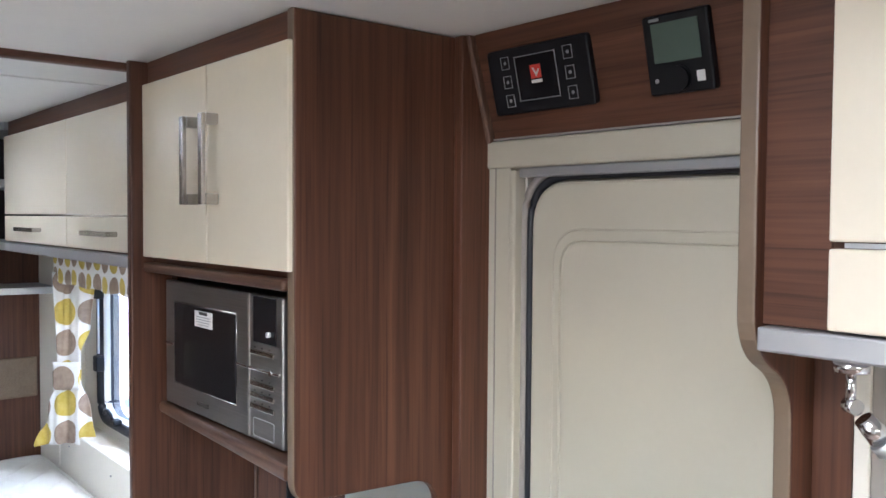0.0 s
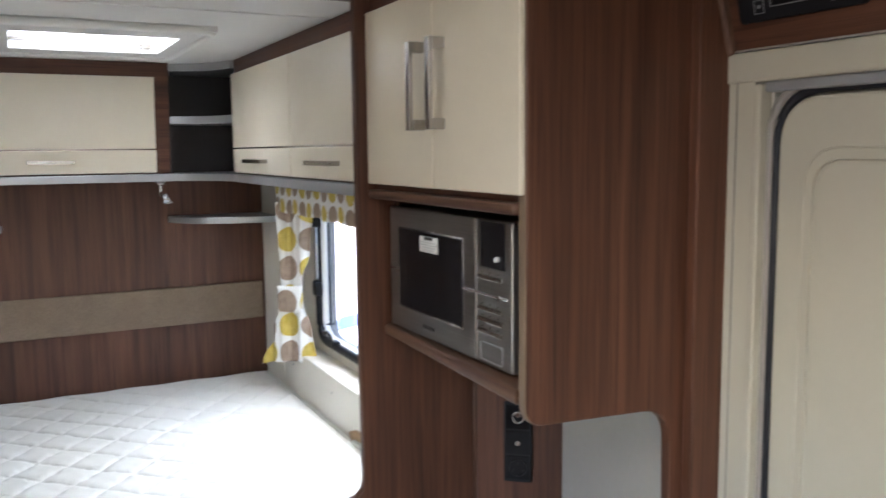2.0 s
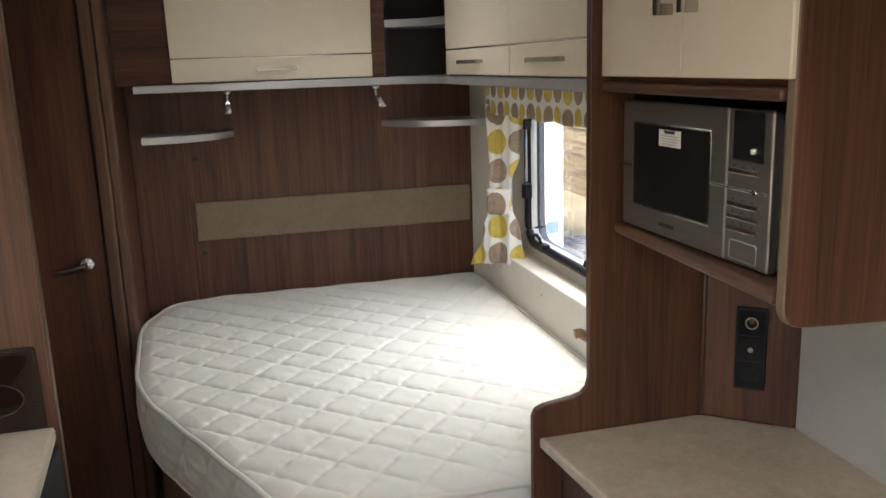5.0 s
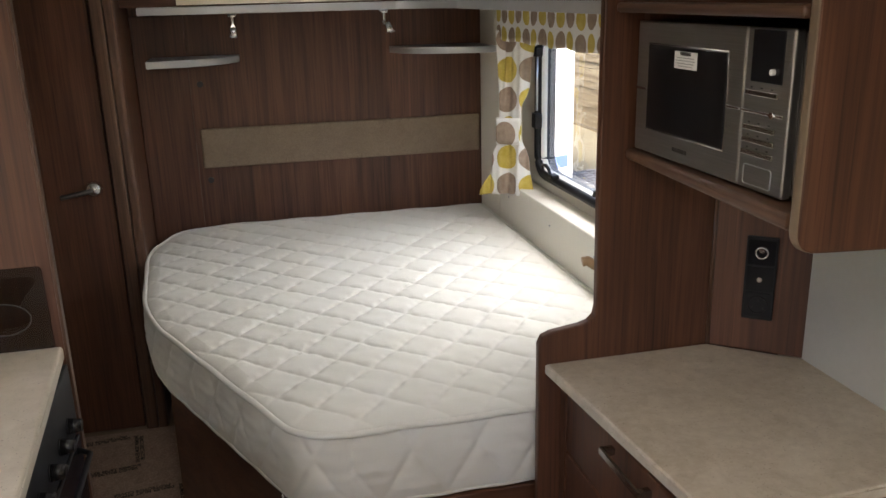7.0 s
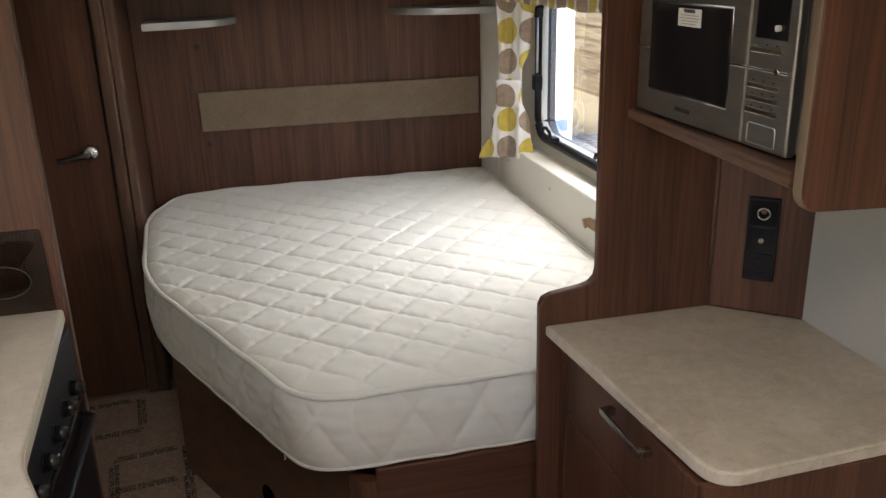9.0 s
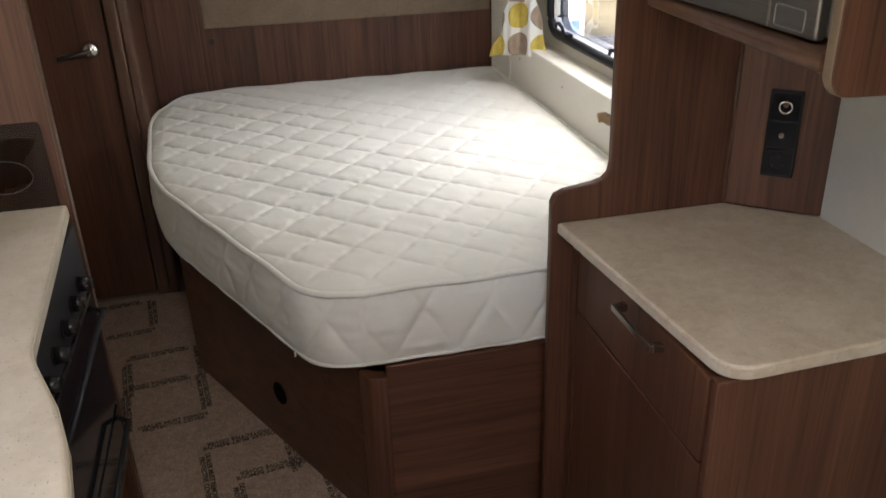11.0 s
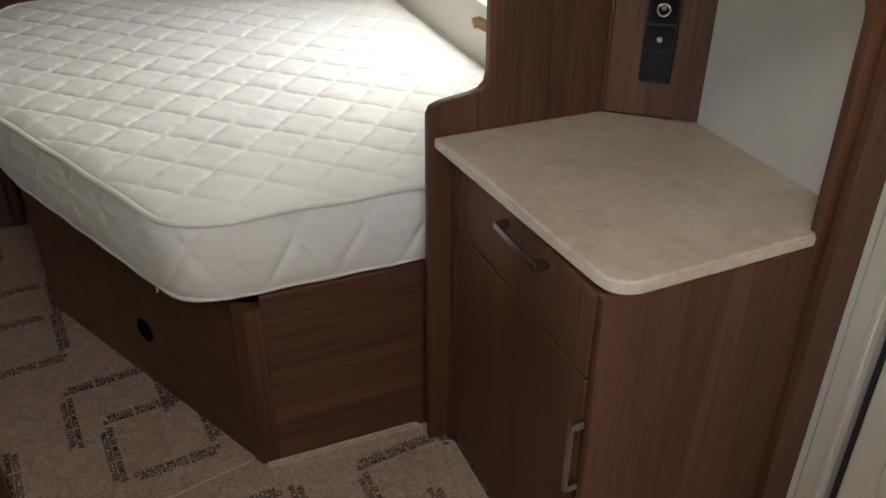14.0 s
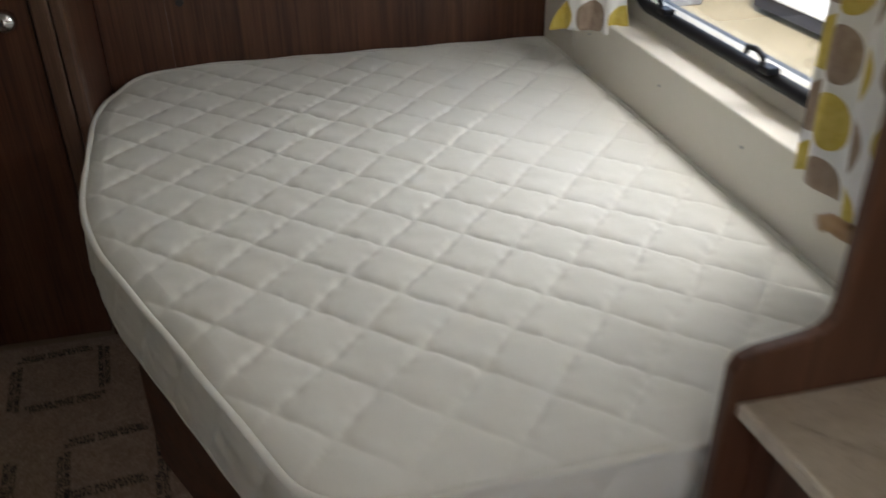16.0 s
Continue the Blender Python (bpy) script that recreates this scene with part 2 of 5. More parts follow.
blind_cloth = blind_material()
steel = steel_material()
stone = stone_material("beige_laminate_worktop", (0.39, 0.32, 0.23), (0.52, 0.44, 0.335), (0.63, 0.555, 0.44))
pale_stone = stone_material("pale_stone_laminate", (0.48, 0.42, 0.33), (0.57, 0.51, 0.41), (0.65, 0.59, 0.49))
ticking, pad_cloth, cover, dots = ticking_material(), pad_material(), cover_material(), dots_material()
clear_glass = glass_material("acrylic_window_pane", (0.95, 0.97, 0.97), 0.0)
tinted = glass_material("smoked_glass_splashback", (0.42, 0.37, 0.33), 0.02)
ink = plain("black_ink", (0.030, 0.025, 0.022), 0.5, vary=0.1, relief=0)
film_edge = plain("pale_film_edge", (0.50, 0.44, 0.34), 0.4, vary=0.06)


# ---- mesh helpers ----
def part(name, bm, material, parent=None, label=""):
    me = bpy.data.meshes.new(name)
    bm.to_mesh(me)
    bm.free()
    me.materials.append(material)
    ob = new(name, me)
    if parent is not None:
        ob.parent = parent
        m = parent.matrix_basis.copy()
        if parent.parent is not None:
            m = Matrix.Identity(4)
        ob.matrix_parent_inverse = m.inverted()
    if label:
        ob["label"] = label
    return ob


def thing(name, place, label, category, group="", kind=""):
    e = new(name)
    e.empty_display_size = 0.05
    e.matrix_basis = Matrix.Translation(place)
    return tagged(e, label, category, group, kind)


def structure(name, bm, material, label, category):
    return tagged(part(name, bm, material), label, category, "", "structure")


def smooth(ob):
    for p in ob.data.polygons:
        p.use_smooth = True
    return ob


def box(x0, y0, z0, x1, y1, z1, r=0.0, seg=2):
    bm = bmesh.new()
    bmesh.ops.create_cube(bm, size=1.0)
    for v in bm.verts:
        v.co = Vector(((x0 + x1) / 2 + v.co.x * (x1 - x0), (y0 + y1) / 2 + v.co.y * (y1 - y0), (z0 + z1) / 2 + v.co.z * (z1 - z0)))
    if r:
        bmesh.ops.bevel(bm, geom=list(bm.edges), offset=r, segments=seg, affect="EDGES", profile=0.5)
    return bm


def prism(points, axis, lo, hi, r=0.0, seg=2):
    """A flat outline pushed through along one axis. Outline in (y, z) for x, (x, z) for y, (x, y) for z."""
    bm = bmesh.new()

    def at(p, d):
        return {"x": (d, p[0], p[1]), "y": (p[0], d, p[1]), "z": (p[0], p[1], d)}[axis]

    a = [bm.verts.new(at(p, lo)) for p in points]
    c = [bm.verts.new(at(p, hi)) for p in points]
    n = len(points)
    caps = [bm.faces.new(a), bm.faces.new(c[::-1])]
    for i in range(n):
        bm.faces.new((a[i], c[i], c[(i + 1) % n], a[(i + 1) % n]))
    bmesh.ops.recalc_face_normals(bm, faces=bm.faces)
    if r:
        rim = [e for e in bm.edges if sum(f in caps for f in e.link_faces) == 1]
        bmesh.ops.bevel(bm, geom=rim, offset=r, segments=seg, affect="EDGES", profile=0.5)
    return bm


def rounded(points, radii, steps=6):
    """Round the corners of an outline."""
    out = []
    n = len(points)
    for i, p in enumerate(points):
        p = Vector(p)
        a, c = Vector(points[i - 1]), Vector(points[(i + 1) % n])
        r = radii[i] if isinstance(radii, (list, tuple)) else radii
        if r <= 0:
            out.append(tuple(p))
            continue
        u, w = (a - p), (c - p)
        k = min(r, u.length * 0.49, w.length * 0.49)
        s, e = p + u.normalized() * k, p + w.normalized() * k
        for j in range(steps + 1):
            f = j / steps
            out.append(tuple(s * (1 - f) ** 2 + p * 2 * f * (1 - f) + e * f * f))
    return out


def add(bm, other):
    me = bpy.data.meshes.new("tmp")
    other.to_mesh(me)
    other.free()
    bm.from_mesh(me)
    bpy.data.meshes.remove(me)
    return bm


def ring_prism(outer, inner, axis, lo, hi):
    """A frame between two outlines with the same number of points."""
    bm = bmesh.new()

    def at(p, d):
        return {"x": (d, p[0], p[1]), "y": (p[0], d, p[1]), "z": (p[0], p[1], d)}[axis]

    loops = [[bm.verts.new(at(p, d)) for p in o] for o, d in ((outer, lo), (outer, hi), (inner, hi), (inner, lo))]
    n = len(outer)
    for k in range(4):
        a, c = loops[k], loops[(k + 1) % 4]
        for i in range(n):
            bm.faces.new((a[i], a[(i + 1) % n], c[(i + 1) % n], c[i]))
    bmesh.ops.recalc_face_normals(bm, faces=bm.faces)
    return bm


def tube(points, r, seg=10, closed=False, flat=1.0):
    bm = bmesh.new()
    pts = [Vector(p) for p in points]
    n = len(pts)
    rings = []
    for i, p in enumerate(pts):
        if closed:
            d = pts[(i + 1) % n] - pts[i - 1]
        else:
            d = pts[min(i + 1, n - 1)] - pts[max(i - 1, 0)]
        d.normalize()
        up = Vector((0, 0, 1)) if abs(d.z) < 0.95 else Vector((1, 0, 0))
        s = d.cross(up).normalized()
        u = s.cross(d).normalized()
        rings.append([bm.verts.new(p + (s * math.cos(2 * math.pi * k / seg) + u * flat * math.sin(2 * math.pi * k / seg)) * r) for k in range(seg)])
    for i in range(n if closed else n - 1):
        a, c = rings[i], rings[(i + 1) % n]
        for k in range(seg):
            bm.faces.new((a[k], a[(k + 1) % seg], c[(k + 1) % seg], c[k]))
    if not closed:
        bm.faces.new(rings[0][::-1])
        bm.faces.new(rings[-1])
    bmesh.ops.recalc_face_normals(bm, faces=bm.faces)
    for f in bm.faces:
        f.smooth = True
    return bm


def disc(centre, axis, r, depth, seg=24, r2=None):
    """A short round plug whose axis runs along the given direction."""
    bm = bmesh.new()
    bmesh.ops.create_cone(bm, cap_ends=True, segments=seg, radius1=r, radius2=r if r2 is None else r2, depth=depth)
    q = Vector((0, 0, 1)).rotation_difference(Vector(axis))
    bmesh.ops.transform(bm, matrix=Matrix.Translation(centre) @ q.to_matrix().to_4x4(), verts=bm.verts)
    for f in bm.faces:
        f.smooth = len(f.verts) == 4
    return bm


def dome(centre, r, h, rings=8, seg=28):
    """A domed rose standing out along -y."""
    bm = bmesh.new()
    rows = []
    for i in range(rings):
        a = math.pi / 2 * i / rings
        rows.append([bm.verts.new((centre[0] + r * math.cos(a) * math.cos(k * 2 * math.pi / seg), centre[1] - h * math.sin(a), centre[2] + r * math.cos(a) * math.sin(k * 2 * math.pi / seg))) for k in range(seg)])
    tip = bm.verts.new((centre[0], centre[1] - h, centre[2]))
    for a, c in zip(rows, rows[1:]):
        for k in range(seg):
            bm.faces.new((a[k], a[(k + 1) % seg], c[(k + 1) % seg], c[k])).smooth = True
    for k in range(seg):
        bm.faces.new((rows[-1][k], rows[-1][(k + 1) % seg], tip)).smooth = True
    bm.faces.new(rows[0][::-1])
    bmesh.ops.recalc_face_normals(bm, faces=bm.faces)
    return bm


def taped(ob, low=0.0):
    """Olive edge tape on the narrow faces of a board that lies across y."""
    ob.data.materials.append(edge_tape)
    for p in ob.data.polygons:
        p.material_index = 1 if abs(p.normal.y) < 0.5 and p.center.z > low else 0
    return ob


def bow_handle(parent, a, c, out, wide=0.014, thick=0.006):
    """A square-section bow handle between two feet, standing off along out."""
    a, c, out = Vector(a), Vector(c), Vector(out)
    d = (c - a).normalized()
    s = d.cross(out.normalized()).normalized() * wide / 2
    o = out.normalized()
    bm = bmesh.new()

    def bar(p, q, n):
        vs = [bm.verts.new(x + y + z) for x in (p, q) for y in (-s, s) for z in (n * 0, n)]
        for f in ((0, 1, 3, 2), (4, 6, 7, 5), (0, 2, 6, 4), (1, 5, 7, 3), (0, 4, 5, 1), (2, 3, 7, 6)):
            bm.faces.new([vs[i] for i in f])

    bar(a + out - o * thick, c + out - o * thick, o * thick)
    bar(a, a + out - o * thick, d * thick * 2.6)
    bar(c, c + out - o * thick, -d * thick * 2.6)
    bmesh.ops.recalc_face_normals(bm, faces=bm.faces)
    bmesh.ops.bevel(bm, geom=list(bm.edges), offset=0.0012, segments=2, affect="EDGES")
    return part("handle", bm, nickel, parent, "brushed nickel bow handle")


# ---- structure ----
XR, XL, YE, YB = 1.056, -1.10, 2.76, -2.66


def frame_wall(u0, u1, v0, v1, hu0, hu1, hv0, hv1, axis, lo, hi):
    """A wall slab with one rectangular opening through it."""
    bm = bmesh.new()
    for a, b_, c, d in ((u0, v0, hu0, v1), (hu1, v0, u1, v1), (hu0, v0, hu1, hv0), (hu0, hv1, hu1, v1)):
        if c - a > 1e-4 and d - b_ > 1e-4:
            if axis == "x":
                add(bm, box(lo, a, b_, hi, c, d))
            elif axis == "y":
                add(bm, box(a, lo, b_, c, hi, d))
            else:
                add(bm, box(a, b_, lo, c, d, hi))
    return bm


WIN = (1.28, 2.265, 0.905, 1.425)
structure("floor", box(XL - 0.05, YB - 0.05, -0.06, XR + 0.05, YE + 0.05, 0.0), plain("beige_carpet", (0.30, 0.24, 0.18), 0.9, vary=0.2, fine=300, relief=0.3), "beige carpeted caravan floor", "floor")
structure("wall_window_side", frame_wall(0.30, YE, 0.0, ZC + 0.03, WIN[0], WIN[1], WIN[2], WIN[3], "x", XR, XR + 0.045), cream_wall, "cream caravan side wall with a window opening", "wall")
structure("wall_door_side", frame_wall(YB, 0.30, 0.0, ZC + 0.03, -0.44, 0.155, 0.02, 1.70, "x", XR, XR + 0.045), cream_wall, "cream caravan side wall with the entrance door", "wall")
structure("wall_kitchen_side", frame_wall(YB, YE, 0.0, ZC + 0.03, -0.75, 0.05, 1.12, 1.58, "x", XL - 0.045, XL), cream_wall, "cream caravan wall behind the kitchen", "wall")
structure("wall_bed_end", box(XL - 0.045, YE, 0.0, XR + 0.045, YE + 0.05, ZC + 0.03), walnut, "walnut panelled end wall behind the bed", "wall")
structure("wall_front", frame_wall(XL - 0.045, XR + 0.045, 0.0, ZC + 0.03, -0.50, 0.50, 1.18, 1.56, "y", YB - 0.05, YB), cream_wall, "cream front wall out of view, with an opening added for fill light", "wall")
ROOF = (0.03, 0.455, 1.675, 2.072)
roof_board = frame_wall(XL - 0.045, XR + 0.045, 0.868, YE + 0.05, ROOF[0] - 0.013, ROOF[1] + 0.013, ROOF[2] - 0.013, ROOF[3] + 0.013, "z", ZC, ZC + 0.05)
add(roof_board, frame_wall(XL - 0.045, XR + 0.045, YB - 0.05, 0.868, -0.3, 0.3, -0.85, -0.35, "z", ZN, ZC + 0.05))
structure("ceiling", roof_board, white_ceiling, "white ceiling board with rooflight openings", "ceiling")
# Unseen board above the lounge opening, added to stop direct sun.
structure("sun_block_board", box(-0.33, -0.88, ZC + 0.06, 0.33, -0.32, ZC + 0.08, 0.004), white_ceiling, "unseen white board added to keep the sun out of the lounge rooflight", "rooflight")
structure("ceiling_joint_strip", box(-1.1, 1.245, ZC - 0.004, 0.74, 1.268, ZC - 0.0005, 0.001), white_ceiling, "white joint strip across the ceiling", "trim")
structure("ceiling_trim", box(XL, 0.868, ZC - 0.024, 0.66, 0.894, ZC - 0.0005, 0.006), walnut_x, "walnut trim across the ceiling", "trim")
structure("corner_panel", box(0.955, 2.50, 0.0, XR - 0.001, YE - 0.001, 1.505, 0.004), cream_wall, "cream corner panel beside the headboard", "trim")
structure("window_ledge", box(0.958, 0.86, 0.40, XR - 0.001, 2.4985, 0.845, 0.005), cream_wall, "cream boxed ledge below the bed window", "trim")
for yy in (1.18, 1.55, 1.93, 2.38):
    structure("screw_cap", disc((0.957, yy, 0.785), (1, 0, 0), 0.0035, 0.003, 12), grey_print, "small grey screw cap on the ledge", "screw")

# washroom partition and its door
DY = 2.352
structure("washroom_partition", box(XL, DY + 0.012, 1.905, -0.46, DY + 0.045, ZC - 0.001), walnut_x, "walnut panel above the washroom door", "wall")
structure("door_post", box(-0.502, DY - 0.012, 0.0, -0.459, DY + 0.05, ZC - 0.001, 0.008, 3), edging, "walnut door post of the washroom", "trim")
structure("rounded_post", prism(rounded([(-0.456, DY - 0.008), (-0.424, DY - 0.008), (-0.424, DY + 0.05), (-0.456, DY + 0.05)], [0.004, 0.026, 0.0, 0.0], 8), "z", 0.0, ZC - 0.001), edging, "rounded walnut corner post", "trim")
structure("bed_side_wall", box(-0.456, DY + 0.05, 0.0, -0.425, YE - 0.001, ZC - 0.001), walnut, "walnut wall return beside the bed", "wall")
wd = thing("washroom_door", (-0.8, DY, 0.0), "closed walnut washroom door with a chrome lever handle", "door", "", "structure")
part("door_leaf", box(-1.09, DY, 0.012, -0.507, DY + 0.028, 1.872, 0.004), walnut, wd)
part("door_rail", box(-1.09, DY - 0.006, 1.876, -0.507, DY + 0.02, 1.902, 0.003), satin, wd, "satin aluminium head rail")
hd = part("lever_rose", dome((-0.566, DY - 0.001, 0.943), 0.029, 0.030), chrome, wd, "round chrome rose")
part("lever", tube([(-0.572, DY - 0.020, 0.943), (-0.576, DY - 0.044, 0.943), (-0.60, DY - 0.052, 0.940), (-0.668, DY - 0.05, 0.928)], 0.0085, 12, False, 1.0), dark_reflection, hd, "metal lever with its dark reflection put into the colour")

# entrance door and frame
fr = thing("entrance_door_frame", (XR, -0.1, 0.0), "cream plastic frame round the entrance door", "door frame", "", "structure")
fx = XR - 0.022
part("side_post", prism(rounded([(0.224, 0), (0.224, 1.758), (0.172, 1.758), (0.172, 0)], 0.003), "x", fx, XR), door_cream, fr)
part("side_post_groove", box(fx - 0.0015, 0.2065, 0.0, fx + 0.001, 0.2085, 1.735), grey_jamb, fr)
part("side_post", box(fx - 0.004, 0.158, 0.0, XR, 0.1715, 1.712, 0.003), door_cream, fr)
part("head", box(fx - 0.004, -0.46, 1.716, XR - 0.0005, 0.228, 1.762, 0.004), door_cream, fr)
part("head_lip", box(fx + 0.004, -0.46, 1.700, XR - 0.0005, 0.158, 1.7155, 0.003), satin, fr, "grey aluminium lip")
part("side_post", box(fx, -0.475, 0.0, XR, -0.42, 1.714, 0.003), door_cream, fr)
seal_path = rounded([(0.1475, 0.03), (0.1475, 1.7015), (-0.415, 1.7015), (-0.415, 0.03)], [0, 0.085, 0.085, 0], 10)
seal = part("door_seal", tube([(XR + 0.002, y, z) for y, z in seal_path], 0.007, 8), rubber, fr, "black rubber seal")
part("seal_channel", tube([(XR - 0.002, y + (0.010 if y > -0.13 else -0.010), z + (0.009 if z > 1.6 else 0.0)) for y, z in seal_path], 0.0075, 8), grey_jamb, fr, "grey aluminium seal channel")
ed = thing("entrance_door", (XR, -0.13, 0.02), "closed cream moulded entrance door", "door", "", "structure")
part("door_leaf", prism(rounded([(0.1405, 0.03), (0.1405, 1.692), (-0.41, 1.692), (-0.41, 0.03)], [0, 0.075, 0.075, 0], 10), "x", XR - 0.004, XR + 0.036, 0.006), door_cream, ed)
inner = rounded([(0.074, 0.15), (0.074, 1.600), (-0.315, 1.600), (-0.315, 0.15)], 0.05, 8)
part("outer_skin", box(XR + 0.0365, -0.44, 0.021, XR + 0.0445, 0.155, 1.6995), door_cream, ed)
part("raised_panel", prism(inner, "x", XR - 0.008, XR - 0.002, 0.007, 3), door_cream, ed)
part("raised_bead", tube([(XR - 0.004, y, z) for y, z in rounded([(0.092, 0.12), (0.092, 1.616), (-0.335, 1.616), (-0.335, 0.12)], 0.06, 8)], 0.0018, 8, True), door_cream, ed)

# fascia with controls over the door
TILT = math.atan2(0.042, 0.168)
fas = thing("door_fascia", (1.02, -0.1, 1.78), "tilted walnut fascia above the entrance door", "fascia")
part("fascia_board", prism([(1.038, 1.767), (1.052, 1.767), (1.052, ZN - 0.001), (0.990, ZN - 0.001)], "y", -0.46, 0.215), walnut_y, fas)
part("fascia_end", prism(rounded([(1.028, 1.756), (1.054, 1.756), (1.054, ZN - 0.001), (0.978, ZN - 0.001)], [0.012, 0, 0, 0.004]), "y", 0.2155, 0.2375, 0.004), edging, fas)
# Grey trim strip between the fascia and the door head.
part("trim_strip", box(1.034, -0.46, 1.7635, 1.053, 0.215, 1.7665), grey_jamb, fas)

# controls on the fascia, built flat and then leaned with it
def fascia_matrix(y, z):
    """From a flat panel lying in (-y, z) to its place on the tilted fascia."""
    x = 1.036 - 0.046 * (z - 1.777) / 0.168
    return Matrix.Translation((x, y, z)) @ Matrix.Rotation(-TILT, 4, "Y") @ Matrix.Rotation(-math.pi / 2, 4, "Z") @ Matrix.Rotation(math.pi / 2, 4, "X")


def flat_panel(w, h, depth, r, radius=0.006):
    pts = rounded([(-w / 2, -h / 2), (w / 2, -h / 2), (w / 2, h / 2), (-w / 2, h / 2)], radius, 4)
    return prism(pts, "z", 0, depth, r)


def shifted(bm, dx, dy, dz):
    bmesh.ops.translate(bm, vec=(dx, dy, dz), verts=bm.verts)
    return bm


def outline(w, h, t, depth):
    bm = bmesh.new()
    for a in ((-w / 2, -h / 2, w / 2, -h / 2 + t), (-w / 2, h / 2 - t, w / 2, h / 2), (-w / 2, -h / 2 + t, -w / 2 + t, h / 2 - t), (w / 2 - t, -h / 2 + t, w / 2, h / 2 - t)):
        add(bm, box(a[0], a[1], 0, a[2], a[3], depth))
    return bm


def placed(name, bm, material, parent, m, label=""):
    bmesh.ops.transform(bm, matrix=m, verts=bm.verts)
    return part(name, bm, material, parent, label)


m1 = fascia_matrix(0.083, 1.854)
cpl = thing("control_panel", (1.01, 0.082, 1.855), "black caravan control panel with a red screen mark, on the fascia", "control panel")
placed("casing", flat_panel(0.212, 0.104, 0.012, 0.003, 0.008), black_plastic, cpl, m1)
placed("screen", shifted(flat_panel(0.082, 0.066, 0.0006, 0, 0.002), -0.002, 0.002, 0.0122), gloss_black, cpl, m1)
placed("screen_border", shifted(outline(0.086, 0.070, 0.0012, 0.0007), -0.002, 0.002, 0.0122), grey_print, cpl, m1)
placed("screen_mark", shifted(flat_panel(0.022, 0.021, 0.0006, 0, 0.001), -0.002, 0.010, 0.0131), red_print, cpl, m1)
placed("screen_mark_stroke", shifted(prism([(-0.007, 0.006), (-0.003, 0.006), (0.001, -0.002), (0.006, 0.004), (0.008, 0.002), (0.001, -0.008)], "z", 0, 0.0005), -0.002, 0.010, 0.0138), white_print, cpl, m1)
placed("screen_mark_bar", shifted(flat_panel(0.022, 0.005, 0.0006, 0, 0.001), -0.002, -0.005, 0.0131), white_print, cpl, m1)
for cx in (-0.066, 0.066):
    for cy in (0.030, 0.0, -0.030):
        placed("button", shifted(outline(0.018, 0.020, 0.0011, 0.0007), cx, cy, 0.0122), grey_print, cpl, m1)
        placed("button_symbol", shifted(disc((0, 0, 0), (0, 0, 1), 0.0028, 0.0008, 12), cx, cy, 0.0126), grey_print, cpl, m1)
m2 = fascia_matrix(-0.170, 1.855)
hc = thing("heating_controller", (1.01, -0.170, 1.855), "black heating controller with a grey-green display", "controller")
placed("casing", flat_panel(0.100, 0.106, 0.014, 0.003, 0.005), black_plastic, hc, m2)
placed("display", shifted(flat_panel(0.072, 0.052, 0.0006, 0, 0.001), 0.0, 0.016, 0.0142), lcd, hc, m2)
placed("dial", shifted(disc((0, 0, 0.004), (0, 0, 1), 0.017, 0.008, 28), 0.0, -0.033, 0.0142), black_plastic, hc, m2, "round black dial")
placed("sticker", shifted(flat_panel(0.012, 0.014, 0.0006, 0, 0.0005), 0.032, -0.033, 0.0142), white_print, hc, m2, "white code sticker")
placed("maker_mark", shifted(flat_panel(0.016, 0.004, 0.0005, 0, 0.0005), -0.030, 0.047, 0.0142), grey_print, hc, m2)
placed("key", shifted(disc((0, 0, 0), (0, 0, 1), 0.003, 0.001, 10), -0.036, -0.033, 0.0145), grey_print, hc, m2)

# ---- tall unit with microwave ----
PY = 0.826
profile = [(0.512, 0.0), (0.512, 0.853), (0.520, 0.870), (0.540, 0.878), (0.605, 0.887), (0.624, 0.893), (0.636, 0.905), (0.640, 0.925), (0.637, 1.2), (0.637, ZN - 0.001), (XR - 0.001, ZN - 0.001), (XR - 0.001, 0.0)]
partition = tagged(part("bed_partition", prism(profile, "y", PY, PY + 0.021, 0.004), walnut), "walnut partition panel between bed and sideboard with a stepped front edge", "partition panel")
tc = thing("tall_cabinet", (0.86, 0.54, 1.26), "tall walnut wall cabinet with two cream doors and nickel handles", "cabinet")
SY = 0.247
side_pts = rounded([(0.668, 1.208), (0.668, ZN - 0.001), (XR - 0.001, ZN - 0.001), (XR - 0.001, 0.0), (0.966, 0.0), (0.945, 1.196)], [0.035, 0, 0, 0, 0, 0.055], 8)
taped(part("side_panel", prism(side_pts, "y", SY, SY + 0.021, 0.004), walnut, tc), 1.2)
part("rear_stile", box(0.972, SY - 0.022, 0.0, XR - 0.0015, SY - 0.0005, ZN - 0.001, 0.003), walnut, tc)
part("carcass_floor", box(0.682, SY + 0.021, 1.540, XR - 0.001, PY, 1.555), walnut_y, tc)
part("top_rail", box(0.672, SY + 0.021, 1.8915, 0.70, PY, ZN - 0.001, 0.002), walnut_y, tc)
part("back_panel", box(1.02, SY + 0.021, 1.25, XR - 0.002, PY, 1.895), walnut, tc)
for y0, y1, hy in ((SY + 0.004, 0.5265, 0.487), (0.5295, PY - 0.002, 0.563)):
    d = part("cabinet_door", box(0.660, y0, 1.552, 0.681, y1, 1.889, 0.0025), cream, tc, "flat cream door")
    bow_handle(d, (0.660, hy, 1.652), (0.660, hy, 1.802), (-0.030, 0, 0), 0.016, 0.007)
part("lower_rail", box(0.660, SY + 0.021, 1.522, 0.69, PY - 0.0005, 1.5405, 0.006, 3), edging_y, tc)
part("niche_side", box(0.72, 0.802, 1.262, 1.02, PY - 0.0005, 1.539), walnut, tc)
